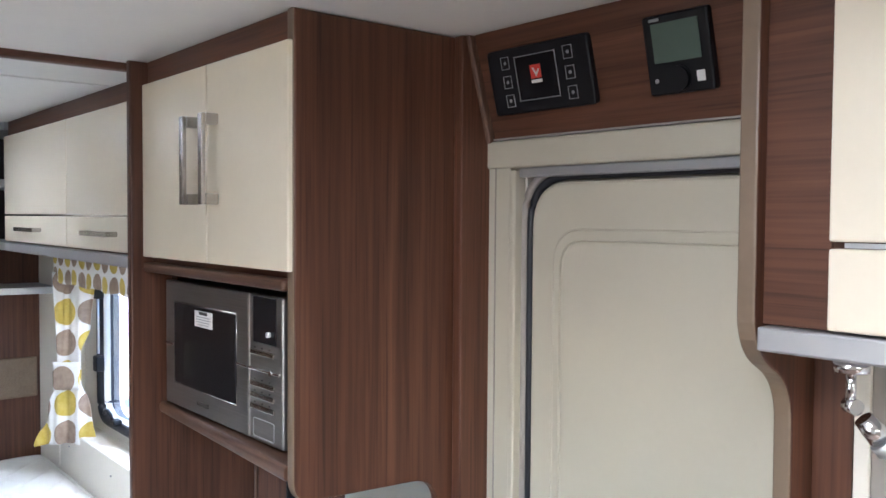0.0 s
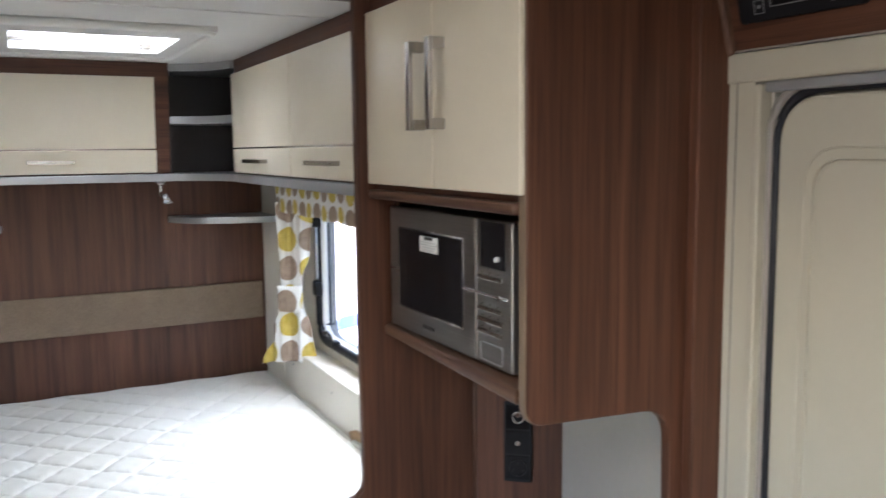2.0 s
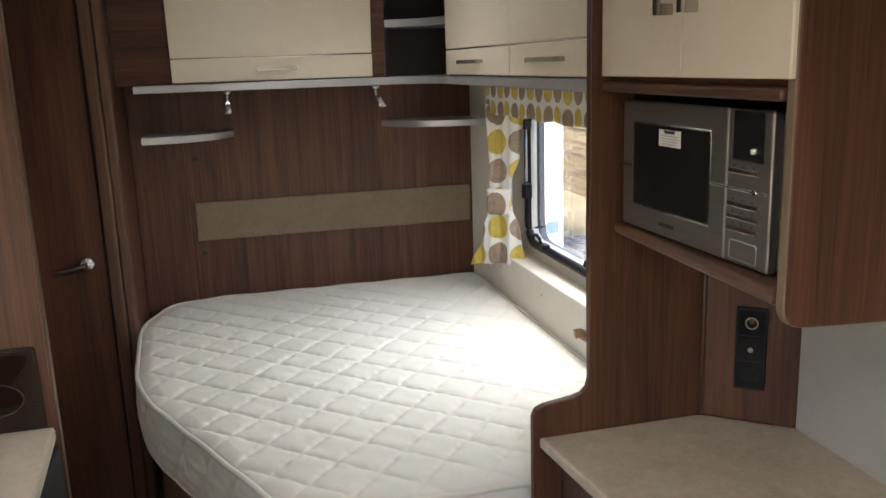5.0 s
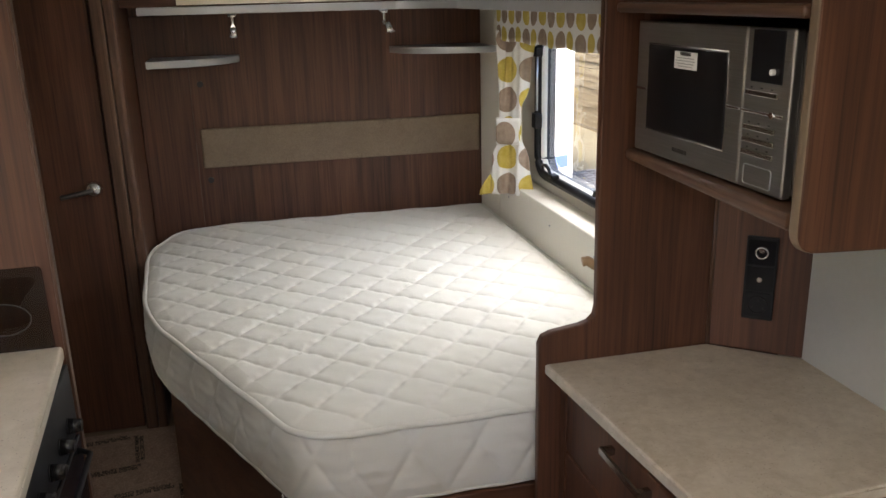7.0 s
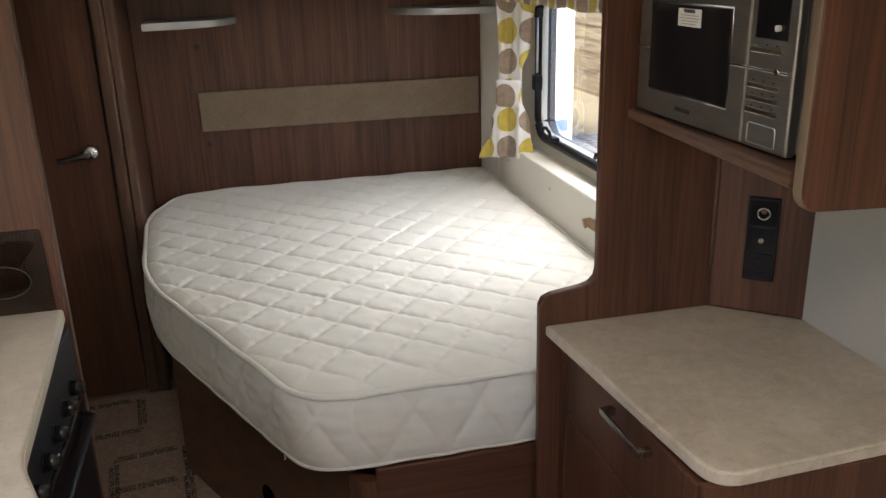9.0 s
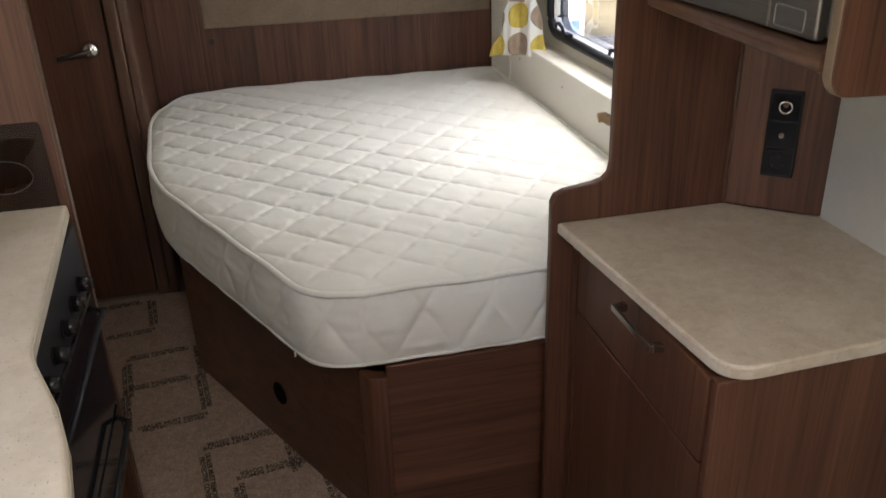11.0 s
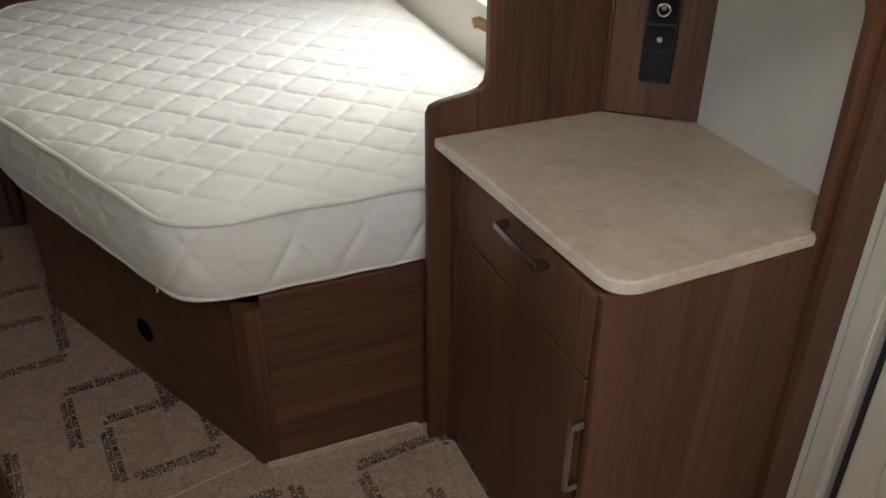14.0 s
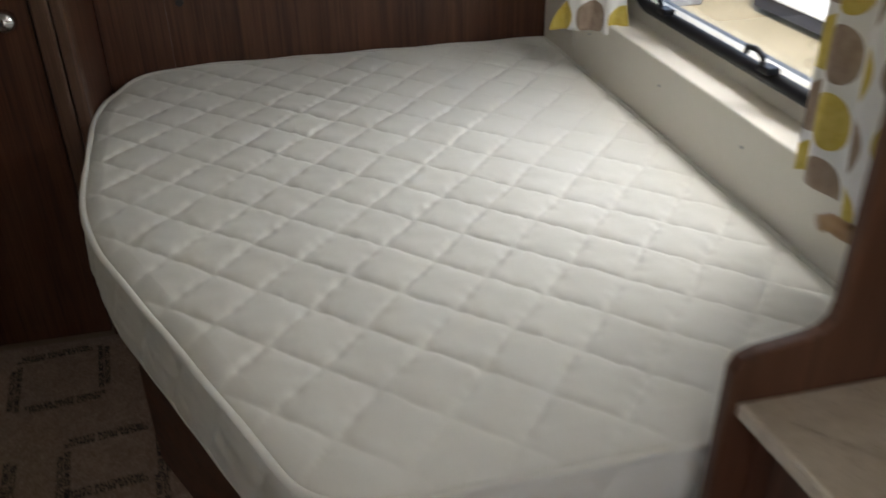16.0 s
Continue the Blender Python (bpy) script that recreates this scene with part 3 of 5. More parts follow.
part("microwave_shelf", prism([(0.664, SY + 0.0215), (XR - 0.002, SY + 0.0215), (XR - 0.002, PY - 0.0005), (0.692, PY - 0.0005)], "z", 1.236, 1.260, 0.009, 4), edging_y, tc)

mw = thing("microwave", (0.85, 0.555, 1.261), "brushed steel built-in microwave with a dark window, in the cabinet niche", "microwave")
MX = 0.694
part("casing", box(0.712, 0.312, 1.266, 1.0, 0.786, 1.500, 0.004), plain("grey_painted_steel", (0.16, 0.15, 0.14), 0.4, 0.5), mw)
for fy, fxx in ((0.34, 0.74), (0.75, 0.74), (0.34, 0.95), (0.75, 0.95)):
    part("foot", disc((fxx, fy, 1.2635), (0, 0, 1), 0.012, 0.005, 12), black_plastic, mw)
mdoor = part("door", box(MX, 0.432, 1.262, 0.7115, 0.787, 1.504, 0.004), steel, mw)
part("window_pane", box(MX - 0.0025, 0.478, 1.310, MX + 0.002, 0.738, 1.463, 0.001), gloss_black, mdoor, "dark glass window")
part("window_rim", tube([(MX + 0.0002, y, z) for y, z in ((0.476, 1.308), (0.476, 1.465), (0.740, 1.465), (0.740, 1.308))], 0.0018, 6, True), chrome, mdoor)
wl = part("warning_label", box(MX - 0.0036, 0.566, 1.4275, MX - 0.0027, 0.640, 1.4565), white_print, mdoor, "white warning label")
for i, (a, c) in enumerate(((0.574, 0.632), (0.572, 0.634), (0.576, 0.630), (0.58, 0.627))):
    part("print_line", box(MX - 0.0042, a, 1.4452 - i * 0.0047, MX - 0.0037, c, 1.4466 - i * 0.0047), grey_print, wl)
for i in range(6):
    part("maker_mark", box(MX - 0.0008, 0.588 + i * 0.0085, 1.281, MX + 0.001, 0.5945 + i * 0.0085, 1.288), ink, mdoor)
for a, c in ((0.742, 0.786), (0.434, 0.474)):
    part("trim_line", box(MX - 0.003, a, 1.3785, MX + 0.001, c, 1.3835, 0.001), chrome, mdoor)
mpan = part("control_panel", box(MX, 0.318, 1.262, 0.7115, 0.4305, 1.504, 0.005, 3), steel, mw)
part("trim_line", box(MX - 0.003, 0.327, 1.3785, MX + 0.001, 0.4295, 1.3835, 0.001), chrome, mpan)
part("trim_stud", disc((MX - 0.003, 0.352, 1.381), (1, 0, 0), 0.005, 0.004, 16), chrome, mpan)
part("display", box(MX - 0.0016, 0.338, 1.425, MX + 0.001, 0.414, 1.500, 0.001), gloss_black, mpan, "black display window")
part("display_knob", disc((MX - 0.004, 0.357, 1.442), (1, 0, 0), 0.0045, 0.006, 20), white_print, mpan, "round silver knob")
for z in (1.409, 1.357, 1.338, 1.319):
    part("key_bar", box(MX - 0.002, 0.345, z - 0.005, MX + 0.001, 0.425, z + 0.004, 0.0015), nickel, mpan, "pale key bar")
    for y in (0.36, 0.385, 0.41):
        part("key_mark", box(MX - 0.001, y - 0.002, z + 0.0065, MX + 0.0005, y + 0.002, z + 0.0085), ink, mpan)
part("door_button", tube([(MX - 0.0005, y, z) for y, z in rounded([(0.345, 1.270), (0.345, 1.300), (0.415, 1.300), (0.415, 1.270)], 0.005, 3)], 0.001, 6, True), satin, mpan)

mw.matrix_basis = Matrix.Translation((0.85, 0.563, 1.264))

# ---- sideboard below ----
diag = thing("corner_infill", (0.98, 0.76, 0.806), "walnut corner panel holding the socket strip", "panel")
part("joint_strip", tube([(0.906, PY - 0.002, 0.81), (0.906, PY - 0.002, 1.235)], 0.0045, 8), edging, diag)
part("board", prism([(0.905, PY - 0.0005), (XR - 0.001, 0.694), (XR - 0.001, PY - 0.0005)], "z", 0.809, 1.235), walnut, diag)
DN = Vector((-0.13, -0.153, 0)).normalized()
DS = Vector((0.153, -0.13, 0)).normalized()
DC = Vector((0.981, 0.7605, 0)) + DN * 0.001


def on_diag(z):
    m = Matrix.Identity(4)
    for i in range(3):
        m[i][0], m[i][1], m[i][2] = DS[i], (0, 0, 1)[i], DN[i]
    m.translation = (DC.x, DC.y, z)
    return m


ss = thing("socket_strip", (0.981, 0.7605, 0.885), "black strip with a twelve-volt outlet, aerial point and mains socket", "socket")
dm = on_diag(0.975)
placed("plate", flat_panel(0.062, 0.182, 0.009, 0.002, 0.003), black_plastic, ss, dm)
for dz in (0.0575, 0.0, -0.0575):
    placed("module", shifted(flat_panel(0.053, 0.053, 0.0015, 0.0006, 0.003), 0, dz, 0.009), gloss_black, ss, dm)
placed("outlet_ring", tube([(0.012 * math.cos(a), 0.0575 + 0.012 * math.sin(a), 0.011) for a in np.linspace(0, 6.283, 25)[:-1]], 0.0022, 8, True), chrome, ss, dm, "chrome twelve-volt ring")
placed("outlet_cap", disc((0, 0.063, 0.011), (0, 0, 1), 0.006, 0.002, 16), chrome, ss, dm)
placed("aerial_point", disc((0, 0.0, 0.013), (0, 0, 1), 0.0055, 0.006, 16), chrome, ss, dm, "chrome aerial point")
placed("socket_dish", tube([(0.019 * math.cos(a), -0.0575 + 0.019 * math.sin(a), 0.0105) for a in np.linspace(0, 6.283, 25)[:-1]], 0.001, 6, True), black_plastic, ss, dm)
for px_, py_ in ((-0.011, -0.064), (0.011, -0.064), (0.0, -0.047)):
    placed("pin_hole", shifted(box(-0.002, -0.003, 0, 0.002, 0.003, 0.001), px_, py_, 0.0106), black_plastic, ss, dm)
tagged(part("switch", box(0.925, 0.792, 1.168, 0.958, 0.800, 1.180, 0.002), black_plastic), "small black switch under the microwave shelf", "switch")

sb = thing("sideboard", (0.8, 0.54, 0.0), "walnut sideboard with one drawer and one door below", "cabinet")
FX = 0.566
part("side_panel", box(FX - 0.001, SY + 0.001, 0.0, 0.970, SY + 0.019, 0.783, 0.003), walnut, sb)
part("carcass", box(FX + 0.075, SY + 0.019, 0.0, XR - 0.002, PY - 0.001, 0.783), walnut, sb)
part("end_stile", box(FX - 0.004, 0.795, 0.0, FX + 0.02, PY - 0.0005, 0.783, 0.002), walnut, sb)
dr = part("drawer_front", prism(rounded([(SY + 0.026, 0.614), (0.793, 0.614), (0.793, 0.775), (SY + 0.026, 0.775)], 0.005), "x", FX - 0.002, FX + 0.019, 0.0035, 3), walnut, sb)
bow_handle(dr, (FX - 0.002, 0.412, 0.744), (FX - 0.002, 0.572, 0.744), (-0.027, 0, 0), 0.014, 0.006)
cd = part("cabinet_door", prism(rounded([(SY + 0.026, 0.03), (0.793, 0.03), (0.793, 0.609), (SY + 0.026, 0.609)], 0.005), "x", FX - 0.002, FX + 0.019, 0.0035, 3), walnut, sb)
bow_handle(cd, (FX - 0.002, 0.262, 0.384), (FX - 0.002, 0.262, 0.539), (-0.028, 0, 0), 0.012, 0.006)
wt = [(0.527, PY - 0.001), (0.904, PY - 0.001), (XR - 0.001, 0.693), (XR - 0.001, SY + 0.022), (1.0, SY + 0.007), (0.575, SY - 0.009)]
wk = thing("worktop", (0.8, 0.54, 0.784), "beige stone-effect laminate worktop with a rounded corner", "worktop")
slab = rounded(wt, [0.004, 0, 0, 0, 0.006, 0.055], 8)
part("slab", prism(slab, "z", 0.784, 0.8085, 0.005, 3), stone, wk)
band = [(min(XR - 0.0006, 0.79 + (x - 0.79) * 1.006), min(PY - 0.0006, 0.53 + (y - 0.53) * 1.006)) for x, y in slab]
part("edge_band", ring_prism(band, slab, "z", 0.787, 0.8045), stone, wk, "pale laminate edge band")
# The recess shade is in this panel's colour.
tagged(part("wall_panel", box(XR - 0.006, SY + 0.022, 0.809, XR - 0.0005, 0.692, 1.235), shaded_cream), "cream wall panel behind the worktop", "wall panel")

# ---- bed ----
outline_bed = rounded([(0.012, 0.897), (-0.382, 1.755), (-0.424, 2.42), (-0.335, 2.685), (-0.18, 2.744), (0.951, 2.744), (0.951, 0.897)], [0.095, 0.20, 0.12, 0.10, 0.10, 0.02, 0.03], 12)


def resample(poly, n):
    pts = [Vector(p) for p in poly]
    seg = [(pts[(i + 1) % len(pts)] - pts[i]).length for i in range(len(pts))]
    total, out = sum(seg), []
    i, acc = 0, 0.0
    for k in range(n):
        s = total * k / n
        while acc + seg[i] < s:
            acc += seg[i]
            i += 1
        f = (s - acc) / max(seg[i], 1e-9)
        out.append(pts[i].lerp(pts[(i + 1) % len(pts)], f))
    return out, total


RIM, RIM_LEN = resample(outline_bed, 1200)
BC = Vector((0.30, 1.85))


def outwards(k):
    d = RIM[(k + 1) % len(RIM)] - RIM[k - 1]
    o = Vector((d.y, -d.x)).normalized()
    return o if o.dot(RIM[k] - BC) > 0 else -o


OUT = [outwards(k) for k in range(len(RIM))]
TOP_RIM = [p - o * 0.003 for p, o in zip(RIM, OUT)]
ZT, ZB = 0.666, 0.490


def quilt(x, y):
    """Pillow height between wavy diagonal stitch lines, with slack puckers."""
    wob = 0.006 * noise.noise((x * 7, y * 7, 0.3))
    p, q = x + 0.115 + wob, y - 1.496 - wob
    u, w = 5.9 * p + 6.2 * q, 6.7 * p - 5.95 * q
    du, dw = abs(u - round(u)), abs(w - round(w))
    pillow = (1 - math.exp(-du * 12)) * (1 - math.exp(-dw * 12))
    pucker = 0.0016 * noise.noise((x * 22, y * 22, 1.7)) + 0.0022 * noise.noise((x * 9, y * 11, 4.1))
    near_line = math.exp(-(min(du, dw) / 0.16) ** 2)
    pull = 0.0030 * noise.noise((x * 46, y * 40, 7.3)) * near_line
    return 0.0076 * pillow + pucker + pull


def mattress_top():
    bm = bmesh.new()
    rings = []
    R = 300
    for j in range(R + 1):
        r = 1.0 - j / R
        ring = []
        for p in TOP_RIM:
            q = BC + (p - BC) * r
            edge = min(1.0, (1.0 - r) / 0.06)
            crown = 0.012 * math.sqrt(max(0.0, 1 - (1 - edge) ** 2))
            h = ZT + crown + quilt(q.x, q.y) * (0.25 + 0.75 * edge)
            ring.append(h if r == 0 else bm.verts.new((q.x, q.y, h)))
            if r == 0:
                break
        rings.append(ring)
    n = len(RIM)
    for j in range(R - 1):
        for k in range(n):
            bm.faces.new((rings[j][k], rings[j][(k + 1) % n], rings[j + 1][(k + 1) % n], rings[j + 1][k]))
    tip = bm.verts.new((BC.x, BC.y, rings[R][0]))
    for k in range(n):
        bm.faces.new((rings[R - 1][k], rings[R - 1][(k + 1) % n], tip))
    bmesh.ops.recalc_face_normals(bm, faces=bm.faces)
    for f in bm.faces:
        f.smooth = True
    return bm


def mattress_border():
    bm = bmesh.new()
    n, rows, step = len(RIM), 40, RIM_LEN / len(RIM)
    grid = []
    for j in range(rows + 1):
        f = j / rows
        ring = []
        for k, p in enumerate(RIM):
            s = k * step
            u, w = s / 0.150 + f * 0.72, s / 0.150 - f * 0.72
            pill = (1 - math.exp(-abs(u - round(u)) * 16)) * (1 - 0.7 * math.exp(-abs(w - round(w)) * 16))
            rise = math.sin(math.pi * f) ** 0.5
            bulge = rise * (0.005 + 0.009 * pill)
            bulge += (0.0025 * noise.noise((s * 16, f * 3, 2.2)) + 0.0028 * noise.noise((s * 9, f * 9, 5.1)) + 0.0022 * noise.noise((s * 34, f * 7, 9.4))) * rise
            q = p + OUT[k] * (bulge - 0.003 * f)
            ring.append(bm.verts.new((q.x, q.y, ZB + (ZT - ZB) * f)))
        grid.append(ring)
    for j in range(rows):
        for k in range(n):
            bm.faces.new((grid[j][k], grid[j][(k + 1) % n], grid[j + 1][(k + 1) % n], grid[j + 1][k]))
    bm.faces.new(grid[0][::-1])
    bmesh.ops.recalc_face_normals(bm, faces=bm.faces)
    for f in bm.faces:
        f.smooth = len(f.verts) == 4
    return bm


mat = thing("mattress", (0.3, 1.8, 0.48), "white diamond-quilted mattress with a cut foot corner, bare on its base", "mattress")
part("quilted_top", mattress_top(), ticking, mat)
part("quilted_border", mattress_border(), ticking, mat)
part("top_piping", tube([(p.x + 0.007 * (p.x - 0.3), p.y + 0.007 * (p.y - 1.85), ZT + 0.0025 + 0.0016 * math.sin(i * 0.13)) for i, p in enumerate(TOP_RIM)], 0.0075, 8, True), ticking, mat, "corded white edge")
part("bottom_piping", tube([(p.x, p.y, ZB - 0.001 + 0.0014 * math.sin(i * 0.21)) for i, p in enumerate(RIM)], 0.0055, 8, True), ticking, mat, "corded white edge")

part("loose_thread", tube([(-0.036, 1.000, 0.486), (-0.039, 0.998, 0.482), (-0.037, 0.995, 0.478), (-0.040, 0.993, 0.475)], 0.0018, 6), ticking, mat, "loose white thread at the lower edge")

bb = thing("fixed_bed", (0.25, 1.7, 0.0), "dark walnut fixed bed box with a rounded corner post", "bed")
A, Bf = Vector((0.110, 0.912)), Vector((-0.338, 1.78))
side_dir = (Bf - A).normalized()
side_nrm = Vector((-side_dir.y, side_dir.x))
if side_nrm.x > 0:
    side_nrm = -side_nrm
s0 = A + side_dir * 0.03
side = [s0, Bf, Bf - side_nrm * 0.018, s0 - side_nrm * 0.018]
part("side_board", prism([tuple(p) for p in side], "z", 0.0, 0.470, 0.002), walnut_y, bb)
part("far_side_board", prism([tuple(Bf + Vector((0, 0.001))), (-0.352, 2.342), (-0.334, 2.342), tuple(Bf + Vector((0.019, 0.001)))], "z", 0.0, 0.470, 0.002), walnut_y, bb)
part("foot_board", box(0.1545, 0.887, 0.0, 0.93, 0.903, 0.480, 0.003), walnut_x, bb)
cp_ = rounded([(0.154, 0.886), (0.154, 0.915), tuple(s0 - side_nrm * 0.006 + Vector((0.006, 0.0))), tuple(s0), (0.112, 0.892)], [0, 0, 0, 0.006, 0.022], 6)
part("corner_post", prism(cp_, "z", 0.0, 0.450, 0.002), walnut, bb, "rounded walnut corner post")
gp = s0.lerp(Bf, 0.42)
# No real hole: a black disc and rim on the board paint its shade.
part("finger_hole", disc((gp.x + side_nrm.x * 0.0006, gp.y + side_nrm.y * 0.0006, 0.180), (side_nrm.x, side_nrm.y, 0), 0.030, 0.003, 28), hole_shade, bb, "flat black disc painting the shade inside the finger hole")
part("finger_hole_rim", tube([(gp.x + side_nrm.x * 0.002 + side_dir.x * 0.031 * math.cos(a), gp.y + side_nrm.y * 0.002 + side_dir.y * 0.031 * math.cos(a), 0.180 + 0.031 * math.sin(a)) for a in np.linspace(0, 6.283, 33)[:-1]], 0.002, 6, True), hole_shade, bb)
part("slat_frame", prism([tuple(BC + (p - BC) * 0.93) for p in RIM[::12]], "z", 0.462, 0.4905), black_plastic, bb, "dark bed frame under the mattress")

hp = thing("headboard_pad", (0.37, 2.75, 0.914), "slim oatmeal upholstered pad on the headboard wall", "headboard")
part("backing_board", box(-0.206, 2.7545, 0.916, 0.941, YE - 0.0005, 1.069, 0.001), dark_foil, hp)
part("cushion", box(-0.208, 2.740, 0.914, 0.943, 2.754, 1.071, 0.006, 4), pad_cloth, hp, "woven oatmeal cushion")
tagged(part("wall_board", box(-0.4245, YE - 0.011, 0.30, -0.228, YE - 0.0005, 1.508, 0.003), walnut), "walnut board fixed over the headboard wall", "wall panel")
for x, z in ((-0.19, 1.245), (-0.186, 0.862)):
    tagged(part("screw_cap", disc((x, YE - 0.002, z), (0, 1, 0), 0.012, 0.004, 20), dark_foil), "round dark brown screw cap on the headboard wall", "screw cap")

# ---- overhead lockers ----
lk = thing("bed_locker", (0.07, 2.6, 1.54), "walnut overhead locker above the bed with a cream flap", "locker")
lock_pts = [(2.512, 1.541), (2.462, ZC - 0.001), (YE - 0.0005, ZC - 0.001), (YE - 0.0005, 1.541)]
part("body", prism(lock_pts, "x", -0.4245, 0.548), walnut_x, lk)


def lean(bm, y_low, z_low, y_high, z_high):
    for v in bm.verts:
        f = (v.co.z - z_low) / (z_high - z_low)
        v.co.y += y_low + (y_high - y_low) * f
    return bm


fl = part("flap", lean(prism(rounded([(-0.232, 1.634), (0.496, 1.634), (0.496, 1.891), (-0.232, 1.891)], 0.003), "y", -0.014, 0.004, 0.002), 2.501, 1.634, 2.468, 1.891), cream, lk, "flat cream flap")
fl2 = part("lower_flap", lean(prism(rounded([(-0.232, 1.546), (0.498, 1.546), (0.498, 1.629), (-0.232, 1.629)], 0.003), "y", -0.014, 0.004, 0.002), 2.511, 1.546, 2.502, 1.629), cream, lk, "cream flap edge")
part("flap_strip", lean(box(-0.230, -0.012, 1.6292, 0.494, 0.0, 1.6338), 2.502, 1.629, 2.501, 1.634), chrome, lk, "bright metal strip")
bow_handle(fl2, (0.066, 2.494, 1.588), (0.216, 2.494, 1.588), (0, -0.026, 0), 0.012, 0.006)

rk = thing("side_locker", (0.9, 1.6, 1.54), "walnut overhead locker along the window wall with two cream flaps", "locker")
part("body", prism([(0.746, 1.541), (0.746, ZC - 0.001), (XR - 0.001, ZC - 0.001), (XR - 0.001, 1.541)], "y", 0.848, 2.285), walnut_y, rk)
for y0, y1, h0, h1 in ((1.5805, 2.278, 1.83, 2.05), (1.045, 1.5775, 1.175, 1.385)):
    f = part("flap", box(0.730, y0, 1.634, 0.7455, y1, 1.893, 0.0025), cream, rk, "flat cream flap")
    f2 = part("lower_flap", box(0.730, y0, 1.546, 0.7455, y1, 1.629, 0.0025), cream, rk, "cream flap edge")
    part("flap_strip", box(0.735, y0 + 0.002, 1.6295, 0.7455, y1 - 0.002, 1.6338), chrome, rk, "bright metal strip")
    bow_handle(f2, (0.730, h0, 1.588), (0.730, h1, 1.588), (-0.026, 0, 0), 0.012, 0.006)

cn = thing("corner_shelf_niche", (0.75, 2.5, 1.54), "open dark-lined corner shelves with silver edges between the lockers", "shelf")
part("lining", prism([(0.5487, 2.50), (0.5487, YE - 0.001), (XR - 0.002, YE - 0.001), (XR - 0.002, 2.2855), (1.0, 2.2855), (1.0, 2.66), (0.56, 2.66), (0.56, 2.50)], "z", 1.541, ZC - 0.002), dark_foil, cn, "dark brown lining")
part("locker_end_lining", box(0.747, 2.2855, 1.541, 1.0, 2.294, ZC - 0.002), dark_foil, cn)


def inner_curve(n=30):
    """The hollow front line from the bed locker to the side locker."""
    a, c, m = Vector((0.552, 2.492)), Vector((0.732, 2.284)), Vector((0.700, 2.455))
    return [a * (1 - t) ** 2 + m * 2 * t * (1 - t) + c * t * t for t in np.linspace(0, 1, n)]


for z0, z1 in ((1.724, 1.752), (1.916, ZC - 0.001)):
    pts = [tuple(p) for p in inner_curve()] + [(0.999, 2.295), (0.999, 2.659), (0.561, 2.659)]
    part("corner_shelf", prism(pts, "z", z0, z1, 0.002), satin, cn, "shelf with a silver edge")

sh = thing("locker_shelf", (0.3, 2.6, 1.51), "long silver-edged shelf running below the overhead lockers", "shelf")
sp = [(-0.368, 2.492)] + [tuple(p) for p in inner_curve()] + [(0.727, 2.2), (0.727, 0.850), (XR - 0.002, 0.850), (XR - 0.002, YE - 0.001), (-0.368, YE - 0.001)]
part("board", prism(sp, "z", 1.5125, 1.5405, 0.003), satin, sh)

def arc(a, m, c, n=22):
    a, m, c = Vector(a), Vector(m), Vector(c)
    return [tuple(a * (1 - t) ** 2 + m * 2 * t * (1 - t) + c * t * t) for t in np.linspace(0, 1, n)]


for nm, pts in (("left", [(-0.362, YE - 0.012)] + arc((-0.362, 2.53), (-0.09, 2.53), (-0.03, YE - 0.012))),
                ("right", arc((0.57, YE - 0.001), (0.63, 2.525), (0.954, 2.525)) + [(0.954, YE - 0.001)])):
    tagged(part("corner_shelf", prism(pts, "z", 1.327 if nm == "left" else 1.338, 1.354 if nm == "left" else 1.364, 0.003), satin), "small silver-edged rounded shelf on the headboard wall", "shelf", "small bed shelves")

for x, tilt in ((-0.045, 0.0), (0.512, 0.02)):
    sl = thing("reading_light", (x, 2.53, 1.5), "small chrome reading spotlight under the locker shelf", "spotlight", "reading lights")
    part("mount", disc((x, 2.53, 1.506), (0, 0, 1), 0.016, 0.012, 20), chrome, sl)
    part("stem", tube([(x, 2.53, 1.505), (x, 2.53, 1.465)], 0.005, 10), chrome, sl)
    hb = part("head", disc((x + tilt * 0.8, 2.527, 1.448), (tilt * 14, -0.25, -1), 0.010, 0.034, 20, 0.0145), chrome, sl)
    part("knuckle", disc((x, 2.53, 1.465), (0, 1, 0), 0.008, 0.016, 14), chrome, sl)
    part("lens", disc((x + tilt * 1.45, 2.5228, 1.4305), (tilt * 14, -0.25, -1), 0.0105, 0.002, 16), white_print, sl)

# ---- rooflight ----
rf = thing("rooflight", (0.24, 1.87, ZC), "open white rooflight with a moulded surround", "rooflight", "", "structure")
ring = bmesh.new()
for a in ((-0.055, 1.50, 0.03, 2.20), (0.455, 1.50, 0.52, 2.20), (0.03, 1.50, 0.455, 1.675), (0.03, 2.072, 0.455, 2.20)):
    add(ring, box(a[0], a[1], ZC - 0.014, a[2], a[3], ZC - 0.0005))
part("surround", ring, white_ceiling, rf)
part("surround_lip", tube([(x, y, ZC - 0.012) for x, y in rounded([(-0.05, 1.505), (0.515, 1.505), (0.515, 2.195), (-0.05, 2.195)], 0.06, 8)], 0.012, 10, True), white_ceiling, rf)
shaft = bmesh.new()
for a in ((0.018, 1.663, 0.030, 2.084), (0.455, 1.663, 0.467, 2.084), (0.03, 1.663, 0.455, 1.675), (0.03, 2.072, 0.455, 2.084)):
    add(shaft, box(a[0], a[1], ZC - 0.0005, a[2], a[3], ZC + 0.11))
part("shaft", shaft, white_ceiling, rf)
